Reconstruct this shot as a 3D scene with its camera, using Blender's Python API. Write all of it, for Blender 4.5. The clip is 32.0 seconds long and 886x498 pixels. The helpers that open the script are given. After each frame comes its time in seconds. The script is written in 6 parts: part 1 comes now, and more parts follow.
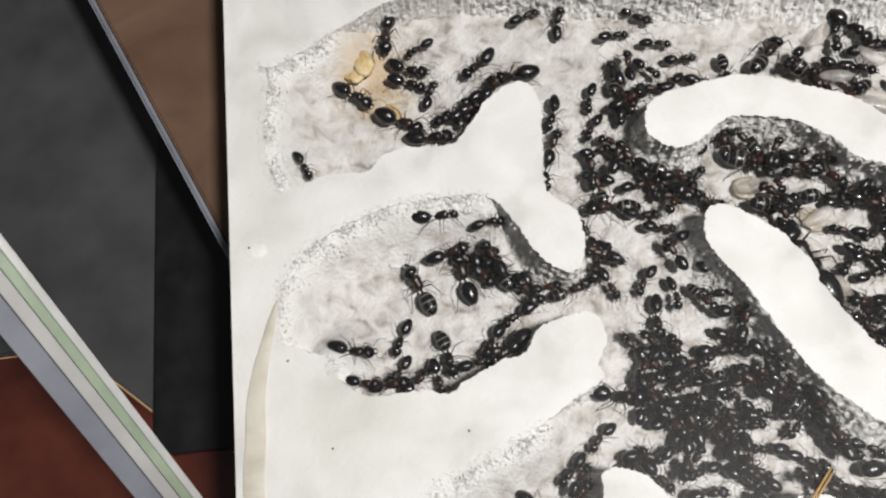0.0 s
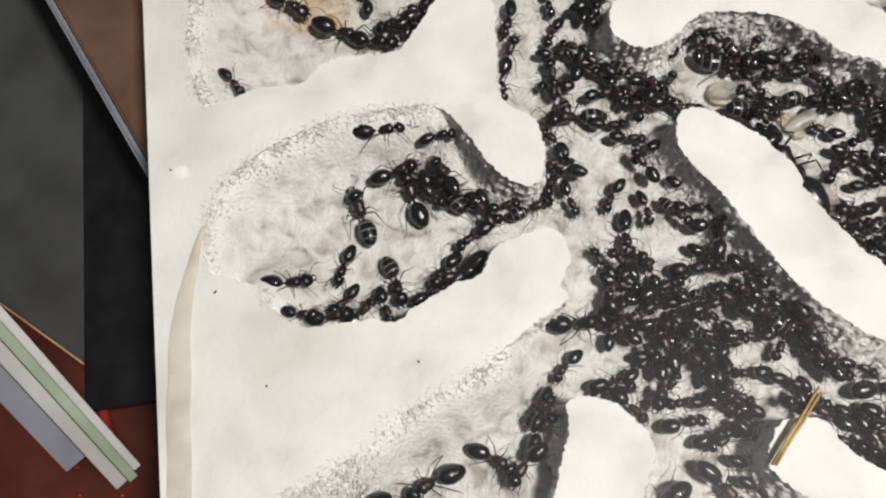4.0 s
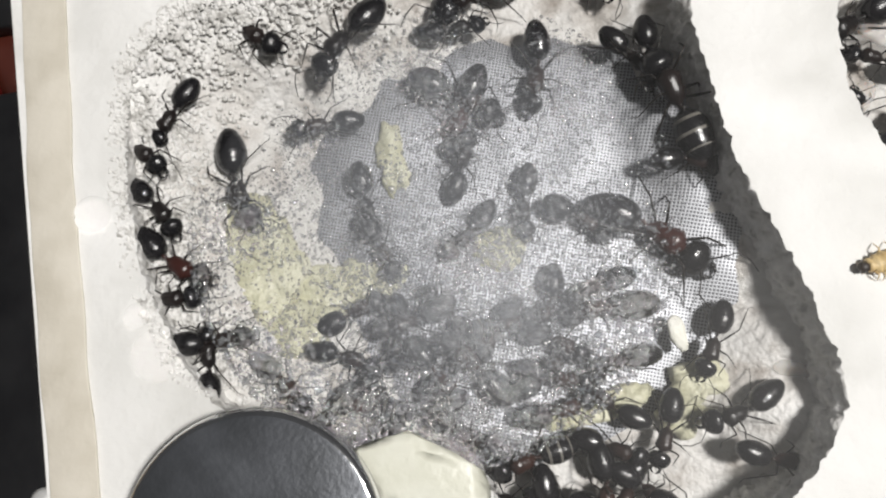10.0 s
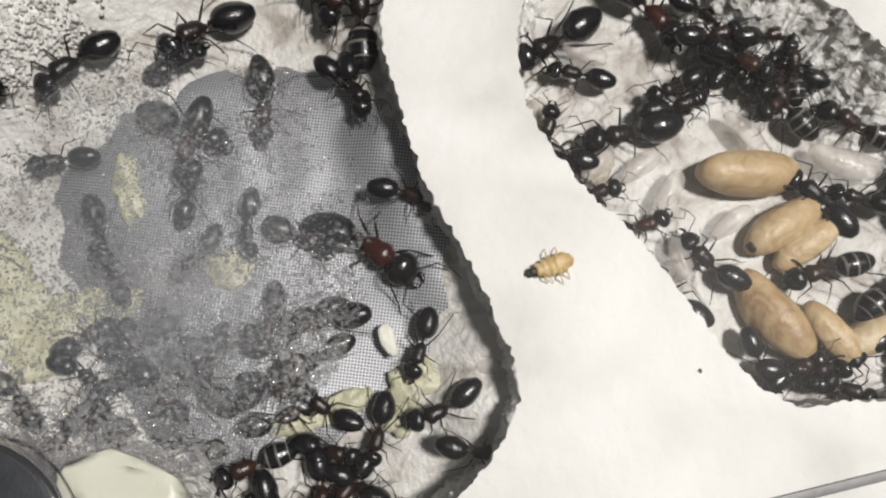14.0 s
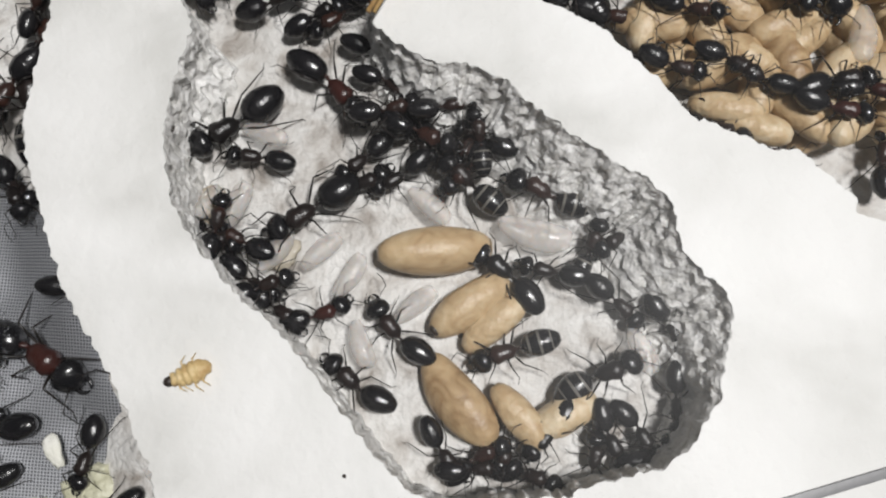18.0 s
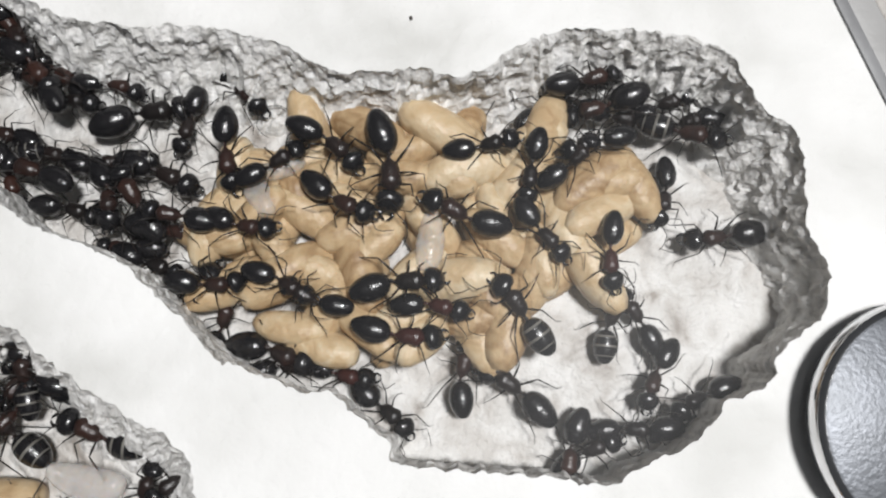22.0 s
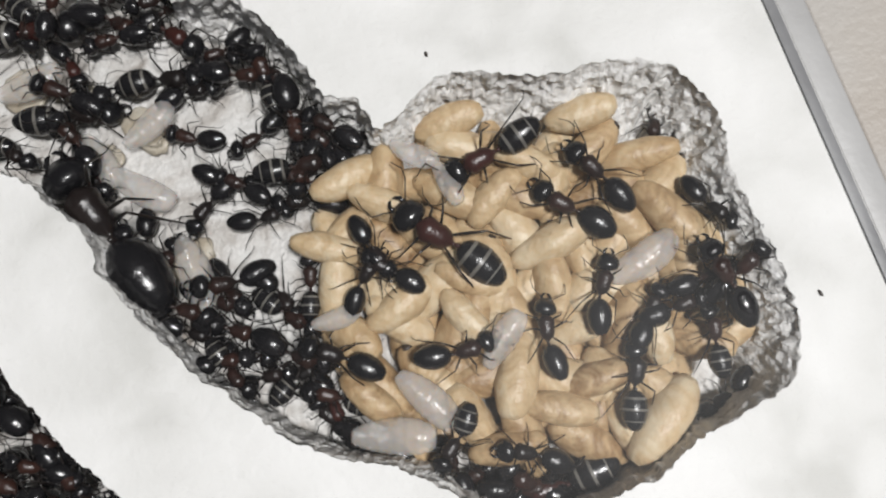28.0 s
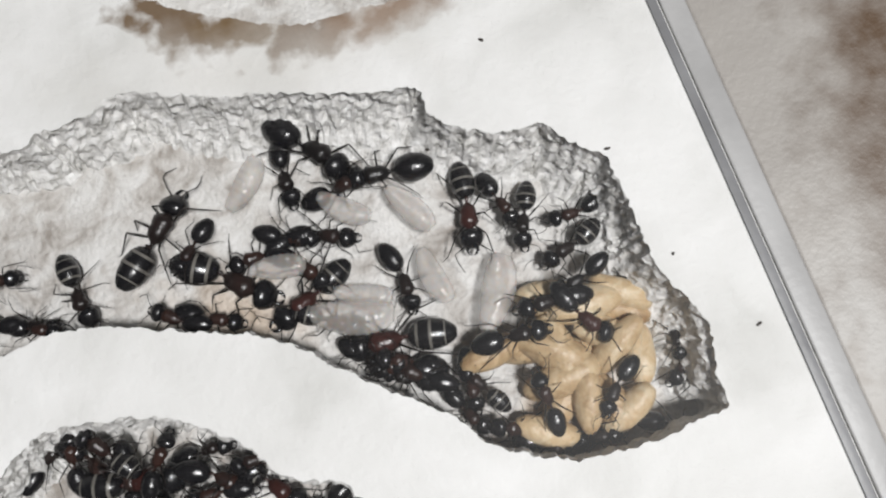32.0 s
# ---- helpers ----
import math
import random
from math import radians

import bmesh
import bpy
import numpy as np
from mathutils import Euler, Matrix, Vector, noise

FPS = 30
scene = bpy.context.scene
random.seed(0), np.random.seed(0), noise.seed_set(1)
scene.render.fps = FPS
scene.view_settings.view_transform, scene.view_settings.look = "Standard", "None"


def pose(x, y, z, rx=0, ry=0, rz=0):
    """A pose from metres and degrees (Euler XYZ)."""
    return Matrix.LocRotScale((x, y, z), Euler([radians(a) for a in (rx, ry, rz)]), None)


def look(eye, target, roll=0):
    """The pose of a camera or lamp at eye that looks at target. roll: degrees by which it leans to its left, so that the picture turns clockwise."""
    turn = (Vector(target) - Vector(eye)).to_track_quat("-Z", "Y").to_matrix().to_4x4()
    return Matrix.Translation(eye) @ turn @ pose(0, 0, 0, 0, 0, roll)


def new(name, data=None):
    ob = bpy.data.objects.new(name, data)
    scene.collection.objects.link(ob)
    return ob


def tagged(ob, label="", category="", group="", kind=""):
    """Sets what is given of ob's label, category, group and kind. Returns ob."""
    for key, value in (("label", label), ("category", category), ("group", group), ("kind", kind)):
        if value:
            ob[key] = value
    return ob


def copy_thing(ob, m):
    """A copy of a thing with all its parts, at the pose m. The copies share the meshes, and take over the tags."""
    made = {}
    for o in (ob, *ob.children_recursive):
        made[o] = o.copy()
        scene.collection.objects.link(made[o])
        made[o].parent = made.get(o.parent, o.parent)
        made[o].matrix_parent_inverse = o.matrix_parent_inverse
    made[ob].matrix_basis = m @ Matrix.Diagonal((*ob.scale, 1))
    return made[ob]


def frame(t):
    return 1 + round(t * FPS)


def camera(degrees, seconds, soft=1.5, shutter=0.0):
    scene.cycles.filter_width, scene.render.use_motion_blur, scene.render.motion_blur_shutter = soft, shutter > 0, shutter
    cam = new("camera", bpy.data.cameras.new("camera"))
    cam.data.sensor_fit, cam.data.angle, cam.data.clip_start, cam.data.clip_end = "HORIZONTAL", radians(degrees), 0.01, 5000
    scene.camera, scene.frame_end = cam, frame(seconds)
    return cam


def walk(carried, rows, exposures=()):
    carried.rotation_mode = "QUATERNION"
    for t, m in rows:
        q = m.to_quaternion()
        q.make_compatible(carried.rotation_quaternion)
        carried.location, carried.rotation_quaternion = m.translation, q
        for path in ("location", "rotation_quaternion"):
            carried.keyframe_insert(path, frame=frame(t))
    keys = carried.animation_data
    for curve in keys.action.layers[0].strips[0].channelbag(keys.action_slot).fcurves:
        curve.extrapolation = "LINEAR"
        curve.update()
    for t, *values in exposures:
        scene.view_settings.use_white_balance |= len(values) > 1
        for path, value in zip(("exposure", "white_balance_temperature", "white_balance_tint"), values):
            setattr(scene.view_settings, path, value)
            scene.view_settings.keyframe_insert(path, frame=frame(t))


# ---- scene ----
MM = 0.001
# Camera: phone held over the nest, looking almost straight down
cam = camera(62.42, 32.0, soft=2.2)
# seconds, x, y, z in millimetres, turn about x, y, z in degrees
PATH = [
    (0, 34.35, 51.32, 111.44, 19.45, 2.34, -7.03),
    (0.5, 34.64, 43.19, 108.53, 19.13, 2.17, -7.42),
    (1, 36.67, 44.52, 102.55, 18.68, 1.89, -8.02),
    (1.5, 35.76, 49.82, 97.56, 18.10, 1.70, -8.28),
    (2, 33.62, 59.05, 81.31, 17.20, 1.44, -8.36),
    (2.5, 35.96, 63.22, 72.36, 16.58, 1.19, -8.74),
    (4.5, 40.14, 33.62, 101.73, 17.79, 1.86, -8.88),
    (5, 41.90, 19.52, 97.74, 16.54, 1.47, -8.97),
    (5.5, 37.97, 10.61, 93.86, 15.31, 1.31, -8.57),
    (6, 33.30, 9.56, 80.26, 13.65, 0.97, -8.46),
    (6.5, 28.39, 14.15, 71.37, 11.86, 0.54, -8.14),
    (7, 26.86, 19.63, 57.12, 10.64, 0.11, -8.18),
    (7.5, 23.36, 21.22, 51.06, 10.03, 0.24, -8.13),
    (8, 22.09, 20.15, 51.61, 9.98, 0.73, -8.23),
    (8.5, 20.45, 20.31, 53.64, 10.28, 0.91, -8.31),
    (9, 20.86, 20.37, 53.22, 10.44, 0.76, -8.40),
    (9.5, 23.12, 18.81, 52.20, 10.22, 0.48, -8.62),
    (10, 27.08, 17.23, 49.48, 9.89, 0.45, -9.68),
    (10.5, 30.87, 18.79, 49.93, 9.87, 0.55, -10.08),
    (11, 30.05, 19.18, 51.08, 10.05, 0.61, -10.24),
    (11.5, 29.58, 20.08, 51.78, 9.94, 0.48, -10.48),
    (12, 28.32, 19.56, 51.06, 9.52, -0.01, -10.86),
    (12.5, 34.91, 18.51, 51.28, 9.34, -0.76, -11.69),
    (13, 41.33, 12.67, 50.76, 9.79, -0.99, -12.38),
    (13.5, 41.36, 9.03, 50.78, 9.95, -0.88, -12.51),
    (14, 46.98, 14.18, 53.62, 9.65, -0.84, -12.93),
    (14.5, 54.92, 20.03, 52.74, 9.26, -0.71, -13.94),
    (15, 60.94, 20.33, 51.46, 8.66, -0.98, -14.82),
    (15.5, 61.85, 18.35, 51.65, 7.94, -1.36, -15.39),
    (17.5, 75.26, 9.74, 53.00, 8.77, 1.12, -16.52),
    (18, 75.59, 14.96, 52.68, 9.25, 1.06, -16.06),
    (18.5, 78.78, 18.40, 51.21, 9.72, 1.02, -15.81),
    (19, 78.32, 21.11, 52.49, 9.96, 0.97, -15.82),
    (19.5, 78.36, 25.85, 55.03, 9.75, 0.86, -15.96),
    (20, 80.64, 33.14, 55.15, 9.53, 0.61, -16.53),
    (20.5, 90.16, 34.93, 53.27, 10.36, 0.39, -17.67),
    (21, 100.91, 29.86, 50.57, 11.17, 0.43, -18.84),
    (21.5, 108.48, 25.35, 50.28, 10.94, 0.82, -19.75),
    (22, 112.51, 20.84, 50.20, 10.46, 0.93, -19.92),
    (22.5, 113.80, 20.49, 51.50, 10.46, 1.00, -20.06),
    (23, 115.03, 22.02, 51.96, 10.69, 1.17, -20.12),
    (23.5, 113.60, 23.83, 51.52, 10.78, 1.04, -20.14),
    (24, 113.45, 27.24, 51.67, 10.69, 0.78, -20.00),
    (24.5, 113.96, 33.32, 52.63, 10.69, 0.86, -19.66),
    (25, 117.35, 41.04, 54.55, 10.62, 1.09, -19.63),
    (25.5, 117.63, 49.45, 55.96, 10.52, 1.37, -19.51),
    (26, 117.34, 54.89, 54.98, 10.10, 1.34, -19.40),
    (26.5, 116.90, 59.38, 54.45, 9.33, 1.24, -19.44),
    (28.5, 117.48, 65.72, 56.26, 7.62, 2.02, -18.98),
    (29, 108.34, 75.09, 58.98, 7.58, 1.84, -17.27),
    (29.5, 101.84, 80.71, 61.14, 7.71, 1.90, -16.06),
    (30, 99.31, 82.80, 61.69, 8.02, 1.86, -16.14),
    (30.5, 108.33, 87.92, 61.84, 8.86, 1.52, -17.83),
    (31, 117.14, 95.97, 62.29, 9.44, 1.42, -19.11),
    (31.5, 121.46, 100.32, 61.68, 9.41, 1.39, -20.04),
    (32, 121.17, 101.15, 62.34, 9.23, 1.37, -20.01),
]
walk(cam, [(t, pose(x * MM, y * MM, z * MM, rx, ry, rz)) for t, x, y, z, rx, ry, rz in PATH], exposures=[
    (0, -0.08, 6600, 10), (1, -0.1, 6500, 10), (2, -0.04, 6500, 10), (5, -0.17, 6950, 10), (7, -0.05, 6350, 10), (8, -0.14, 6450, 10), (9, 0.0, 6600, 10), (11, -0.05, 6600, 10), (13, -0.1, 6700, 10), (14, -0.19, 6750, 10), (15, -0.15, 6900, 10), (18, -0.27, 6450, 10), (19, -0.28, 6400, 10), (20, -0.14, 6350, 10), (21, 0.0, 6350, 10), (22, -0.18, 6350, 10), (24, -0.2, 6350, 10), (25, -0.4, 6430, 10), (26, -0.3, 6420, 10), (29, -0.25, 6350, 10), (30, -0.16, 6250, 10), (31, -0.3, 6300, 10), (32, -0.26, 6370, 10),
])

# Light: dim room and one small bright lamp to the lower right of the nest
world = bpy.data.worlds.new("room")
scene.world = world
world.use_nodes = True
world.node_tree.nodes["Background"].inputs[0].default_value = (0.95, 0.97, 1.0, 1)
world.node_tree.nodes["Background"].inputs[1].default_value = 0.075
lamp_data = bpy.data.lights.new("lamp", "AREA")
lamp_data.shape, lamp_data.size, lamp_data.energy, lamp_data.color = "DISK", 0.07, 3.05, (1.0, 0.985, 0.965)
lamp = new("lamp", lamp_data)
lamp.matrix_world = look((0.215, 0.0, 0.46), (0.075, 0.07, 0))


# ---- materials ----
def node_material(name):
    m = bpy.data.materials.new(name)
    m.use_nodes = True
    nt = m.node_tree
    return m, nt, nt.nodes["Principled BSDF"]


def surface(name, stops, scale=400.0, detail=6.0, rough=0.6, bump=0.0, bump_scale=2000.0, metal=0.0, coat=0.0, per_object=0.0, warp=0.0):
    """Colour from two scales of noise, fine relief, metal and coat. stops: (position, colour) of the colour ramp."""
    m, nt, b = node_material(name)
    co = nt.nodes.new("ShaderNodeTexCoord")
    n1 = nt.nodes.new("ShaderNodeTexNoise")
    n1.inputs["Scale"].default_value, n1.inputs["Detail"].default_value = scale, detail
    n1.inputs["Distortion"].default_value = warp
    nt.links.new(co.outputs["Object"], n1.inputs["Vector"])
    ramp = nt.nodes.new("ShaderNodeValToRGB")
    while len(ramp.color_ramp.elements) < len(stops):
        ramp.color_ramp.elements.new(0.5)
    for e, (at, col) in zip(ramp.color_ramp.elements, stops):
        e.position, e.color = at, (*col, 1)
    fac = n1.outputs["Fac"]
    if per_object:
        info = nt.nodes.new("ShaderNodeObjectInfo")
        mad = nt.nodes.new("ShaderNodeMath")
        mad.operation = "MULTIPLY_ADD"
        nt.links.new(info.outputs["Random"], mad.inputs[0])
        mad.inputs[1].default_value = per_object
        nt.links.new(fac, mad.inputs[2])
        sub = nt.nodes.new("ShaderNodeMath")
        sub.operation = "SUBTRACT"
        nt.links.new(mad.outputs[0], sub.inputs[0])
        sub.inputs[1].default_value = per_object / 2
        fac = sub.outputs[0]
    nt.links.new(fac, ramp.inputs[0])
    nt.links.new(ramp.outputs[0], b.inputs["Base Color"])
    b.inputs["Roughness"].default_value, b.inputs["Metallic"].default_value = rough, metal
    b.inputs["Coat Weight"].default_value = coat
    b.inputs["Coat Roughness"].default_value = 0.08
    if bump:
        n2 = nt.nodes.new("ShaderNodeTexNoise")
        n2.inputs["Scale"].default_value, n2.inputs["Detail"].default_value = bump_scale, 4
        nt.links.new(co.outputs["Object"], n2.inputs["Vector"])
        bp = nt.nodes.new("ShaderNodeBump")
        bp.inputs["Strength"].default_value, bp.inputs["Distance"].default_value = bump, 0.0003
        nt.links.new(n2.outputs["Fac"], bp.inputs["Height"])
        nt.links.new(bp.outputs["Normal"], b.inputs["Normal"])
    return m


def stained(m, centre, size, colour, grain, edge=(0.35, 0.6), turn=0.0):
    """Lays an irregular stain with a shape of its own over a material: centre and half sizes in metres."""
    nt = m.node_tree
    b = nt.nodes["Principled BSDF"]
    under = b.inputs["Base Color"].links[0].from_socket
    co = nt.nodes.new("ShaderNodeTexCoord")
    mp = nt.nodes.new("ShaderNodeMapping")
    mp.vector_type = "TEXTURE"
    mp.inputs["Location"].default_value = centre
    mp.inputs["Rotation"].default_value = (0, 0, radians(turn))
    mp.inputs["Scale"].default_value = size
    nt.links.new(co.outputs["Object"], mp.inputs["Vector"])
    ln = nt.nodes.new("ShaderNodeVectorMath")
    ln.operation = "LENGTH"
    nt.links.new(mp.outputs[0], ln.inputs[0])
    nz = nt.nodes.new("ShaderNodeTexNoise")
    nz.inputs["Scale"].default_value, nz.inputs["Detail"].default_value = grain, 8
    nt.links.new(co.outputs["Object"], nz.inputs["Vector"])
    ad = nt.nodes.new("ShaderNodeMath")
    ad.operation = "MULTIPLY_ADD"
    nt.links.new(nz.outputs["Fac"], ad.inputs[0])
    ad.inputs[1].default_value = 1.6
    nt.links.new(ln.outputs["Value"], ad.inputs[2])
    rp = nt.nodes.new("ShaderNodeMapRange")
    rp.inputs["From Min"].default_value, rp.inputs["From Max"].default_value = 1.35 + edge[0], 1.35 - edge[0]
    rp.inputs["To Max"].default_value = edge[1]
    nt.links.new(ad.outputs[0], rp.inputs["Value"])
    mix = nt.nodes.new("ShaderNodeMix")
    mix.data_type = "RGBA"
    nt.links.new(rp.outputs[0], mix.inputs["Factor"])
    nt.links.new(under, mix.inputs["A"])
    mix.inputs["B"].default_value = (*colour, 1)
    nt.links.new(mix.outputs["Result"], b.inputs["Base Color"])


PLASTER = surface("plaster", [(0.3, (0.60, 0.595, 0.57)), (0.46, (0.72, 0.715, 0.695)), (0.62, (0.79, 0.785, 0.77)), (0.75, (0.83, 0.825, 0.81))], 90, 12, 0.7, 0.35, 1000, warp=0.4)
stained(PLASTER, (0.1075, 0.1400, 0), (0.0095, 0.0052, 1), (0.13, 0.075, 0.03), 420, (0.2, 0.95), -50)
stained(PLASTER, (0.1135, 0.1365, 0), (0.0100, 0.0034, 1), (0.15, 0.09, 0.035), 420, (0.2, 0.95), -25)
stained(PLASTER, (0.1185, 0.1340, 0), (0.0068, 0.0042, 1), (0.12, 0.065, 0.025), 420, (0.2, 0.95))
stained(PLASTER, (0.1255, 0.1335, 0), (0.0100, 0.0030, 1), (0.22, 0.13, 0.07), 420, (0.4, 0.85))
stained(PLASTER, (0.113, 0.133, 0), (0.020, 0.006, 1), (0.62, 0.60, 0.56), 200, (0.5, 0.5), -15)
stained(PLASTER, (0.020, 0.066, 0), (0.020, 0.012, 1), (0.60, 0.60, 0.53), 120, (0.5, 0.5))
stained(PLASTER, (0.006, 0.110, 0), (0.009, 0.050, 1), (0.62, 0.62, 0.56), 90, (0.5, 0.4))
PLASTER_WALL = surface("plaster_wall", [(0.3, (0.34, 0.33, 0.31)), (0.4, (0.62, 0.61, 0.585)), (0.55, (0.74, 0.73, 0.71)), (0.7, (0.82, 0.815, 0.80))], 1000, 8, 0.75, 1.0, 2000)
# base darkened for light lost with depth; the mottling is its own colour
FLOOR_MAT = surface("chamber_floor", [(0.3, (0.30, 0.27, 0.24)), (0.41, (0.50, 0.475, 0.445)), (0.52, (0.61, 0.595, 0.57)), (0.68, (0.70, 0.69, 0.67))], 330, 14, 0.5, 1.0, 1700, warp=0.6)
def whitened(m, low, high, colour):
    """Mixes in the colour where the surface climbs from low to high."""
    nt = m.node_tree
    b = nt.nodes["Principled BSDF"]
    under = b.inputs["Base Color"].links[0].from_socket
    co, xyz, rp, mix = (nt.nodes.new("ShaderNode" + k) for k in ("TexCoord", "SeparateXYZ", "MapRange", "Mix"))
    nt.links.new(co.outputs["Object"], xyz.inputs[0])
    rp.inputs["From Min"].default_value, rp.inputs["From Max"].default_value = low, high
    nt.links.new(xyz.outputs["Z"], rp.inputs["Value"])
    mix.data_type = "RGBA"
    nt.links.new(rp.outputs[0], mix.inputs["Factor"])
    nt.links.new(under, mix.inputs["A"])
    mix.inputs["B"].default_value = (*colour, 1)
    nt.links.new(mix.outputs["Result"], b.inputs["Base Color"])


# shallow floor turns to the block's colour, deep floor keeps its painted depth shade
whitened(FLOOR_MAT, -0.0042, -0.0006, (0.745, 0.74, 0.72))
stained(FLOOR_MAT, (0.026, 0.128, -0.007), (0.010, 0.014, 1), (0.55, 0.38, 0.20), 300, (0.4, 0.7))
stained(FLOOR_MAT, (0.129, 0.091, -0.007), (0.010, 0.008, 1), (0.50, 0.33, 0.17), 300, (0.4, 0.7))
stained(FLOOR_MAT, (0.102, 0.112, -0.007), (0.012, 0.008, 1), (0.58, 0.42, 0.27), 300, (0.4, 0.45))
EDGE_MAT = surface("beige_seal", [(0.3, (0.50, 0.46, 0.38)), (0.6, (0.64, 0.60, 0.52))], 200, 6, 0.5, 0.2, 1500)
WOOD = surface("pine", [(0.3, (0.53, 0.31, 0.135)), (0.5, (0.68, 0.435, 0.215)), (0.7, (0.75, 0.52, 0.28))], 60, 6, 0.45, 0.1, 900, warp=1.5)
BLACK = surface("black_plastic", [(0.3, (0.006, 0.006, 0.007)), (0.7, (0.014, 0.014, 0.015))], 200, 4, 0.35, 0.1, 1500)
MAGNET = surface("nickel_dark", [(0.3, (0.06, 0.064, 0.07)), (0.55, (0.085, 0.09, 0.1)), (0.75, (0.12, 0.127, 0.14))], 350, 6, 0.38, 0.1, 3000, metal=0.5)
MAGNET_RIM = surface("nickel_rim", [(0.3, (0.60, 0.60, 0.61)), (0.7, (0.76, 0.76, 0.77))], 300, 4, 0.14, 0.1, 1500, metal=1.0)
CHITIN = surface("black_chitin", [(0.3, (0.004, 0.004, 0.005)), (0.7, (0.012, 0.011, 0.012))], 700, 4, 0.24, 0.15, 4000, coat=0.25)
BAND = surface("pale_band", [(0.3, (0.09, 0.085, 0.075)), (0.7, (0.19, 0.18, 0.16))], 900, 4, 0.35, 0.1, 4000)
THORAX = surface("dark_thorax", [(0.25, (0.006, 0.005, 0.005)), (0.6, (0.014, 0.009, 0.008)), (0.85, (0.034, 0.014, 0.010))], 300, 4, 0.3, 0.2, 4000, per_object=0.5)
LEG = surface("dark_leg", [(0.3, (0.007, 0.006, 0.005)), (0.7, (0.017, 0.012, 0.010))], 600, 3, 0.35)
COCOON = surface("tan_cocoon", [(0.22, (0.28, 0.175, 0.085)), (0.38, (0.43, 0.30, 0.165)), (0.58, (0.53, 0.395, 0.235)), (0.8, (0.62, 0.51, 0.35))], 420, 10, 0.45, 0.7, 900, per_object=0.4, warp=1.2)
SPOT = surface("dark_spot", [(0.3, (0.02, 0.015, 0.012)), (0.7, (0.05, 0.035, 0.025))], 900, 4, 0.5)
LARVA = surface("white_larva", [(0.3, (0.62, 0.57, 0.52)), (0.7, (0.76, 0.72, 0.69))], 500, 5, 0.2, 0.3, 1500, coat=0.3)
for some, amount in ((COCOON, 0.12), (LARVA, 0.4)):
    shader = some.node_tree.nodes["Principled BSDF"]
    shader.inputs["Subsurface Weight"].default_value = amount
    shader.inputs["Subsurface Scale"].default_value = 0.0012
    shader.inputs["Subsurface Radius"].default_value = (1.0, 0.7, 0.5)

larva_shader = LARVA.node_tree.nodes["Principled BSDF"]
larva_shader.inputs["Alpha"].default_value = 0.34


def part(name, bm, material, parent=None, label="", smooth=True):
    """Links a bmesh as one mesh object, under parent where one is given."""
    me = bpy.data.meshes.new(name)
    bm.to_mesh(me)
    bm.free()
    for m in material if isinstance(material, (list, tuple)) else (material,):
        me.materials.append(m)
    for p in me.polygons:
        p.use_smooth = smooth
    ob = new(name, me)
    if parent:
        ob.parent = parent
    if label:
        ob["label"] = label
    return ob


def box(bm, x0, y0, z0, x1, y1, z1, bevel=0.0, mat=0):
    made = bmesh.ops.create_cube(bm, size=1.0)["verts"]
    for v in made:
        v.co = Vector((x0 + (v.co.x + 0.5) * (x1 - x0), y0 + (v.co.y + 0.5) * (y1 - y0), z0 + (v.co.z + 0.5) * (z1 - z0)))
    faces = {f for v in made for f in v.link_faces}
    for f in faces:
        f.material_index = mat
    if bevel:
        edges = list({e for v in made for e in v.link_edges})
        bmesh.ops.bevel(bm, geom=edges, offset=bevel, segments=2, affect="EDGES", profile=0.6)
    return made


# ---- the plaster nest: one block with carved chambers ----
# the rim of the chambers, in millimetres from the block's lower left corner
LEFT_WALL = [(7.5, 126.8), (6.5, 116.9), (7.2, 108.8), (9.3, 105), (16.2, 106.7), (23.5, 106.6), (26.4, 108.9), (30.2, 110.1), (38, 109.5), (41.1, 111.9), (45, 116.7), (49.2, 119.7), (53, 119.6), (54.6, 115.7), (54.1, 110.3), (52.7, 100.1), (54.6, 96.8), (56.9, 94.9), (57.5, 90.9), (56.8, 86.2), (54.5, 84.4), (51, 86.2), (48.9, 89.3), (47.7, 92.4), (44.9, 97.3), (42.5, 99.5), (38.1, 99.9)]
LEFT_POCKET = [(32.7, 100), (26.4, 99.4), (19.1, 97.3), (12.7, 94), (9, 90.3), (7.5, 85), (8, 79.1), (14.1, 76), (16.3, 72.3), (19.3, 69.5), (21.7, 68.8), (25, 69), (29.9, 68.6), (32.6, 67.8), (35.7, 69.4), (41, 71.6), (45.3, 72.7), (47.5, 75.8), (52, 77.3), (55.4, 77.7), (57.4, 76.1), (57.8, 72.9), (55.9, 69.4), (56.3, 67.2), (51.7, 64.9), (47.1, 62.2), (41.6, 59.3), (35.6, 56.9), (30.5, 55.3), (26.1, 52)]
MISTY_CHAMBER = [(16, 47.4), (11.4, 45.8), (8.4, 42.5), (7.5, 38.5), (7.1, 33.2), (7.4, 28.1), (8.7, 23.8), (9.9, 20.4), (12.4, 17.2), (16.2, 15.3), (20.2, 13.4), (22.9, 13.8), (25.4, 12.3), (27.8, 10.6), (28.7, 8.9), (30, 5.7), (31, 4.8), (34.4, 4.8), (38.2, 4.8), (41.9, 4.2), (43.8, 4.2), (46.8, 5.4), (50, 7.8), (52.6, 10.7), (53, 14.2), (52.3, 17.7), (51, 23.4), (49.8, 27.6), (49.2, 32.2), (48.8, 39.4), (49.3, 42.2), (51.2, 46.7), (53, 50.9)]
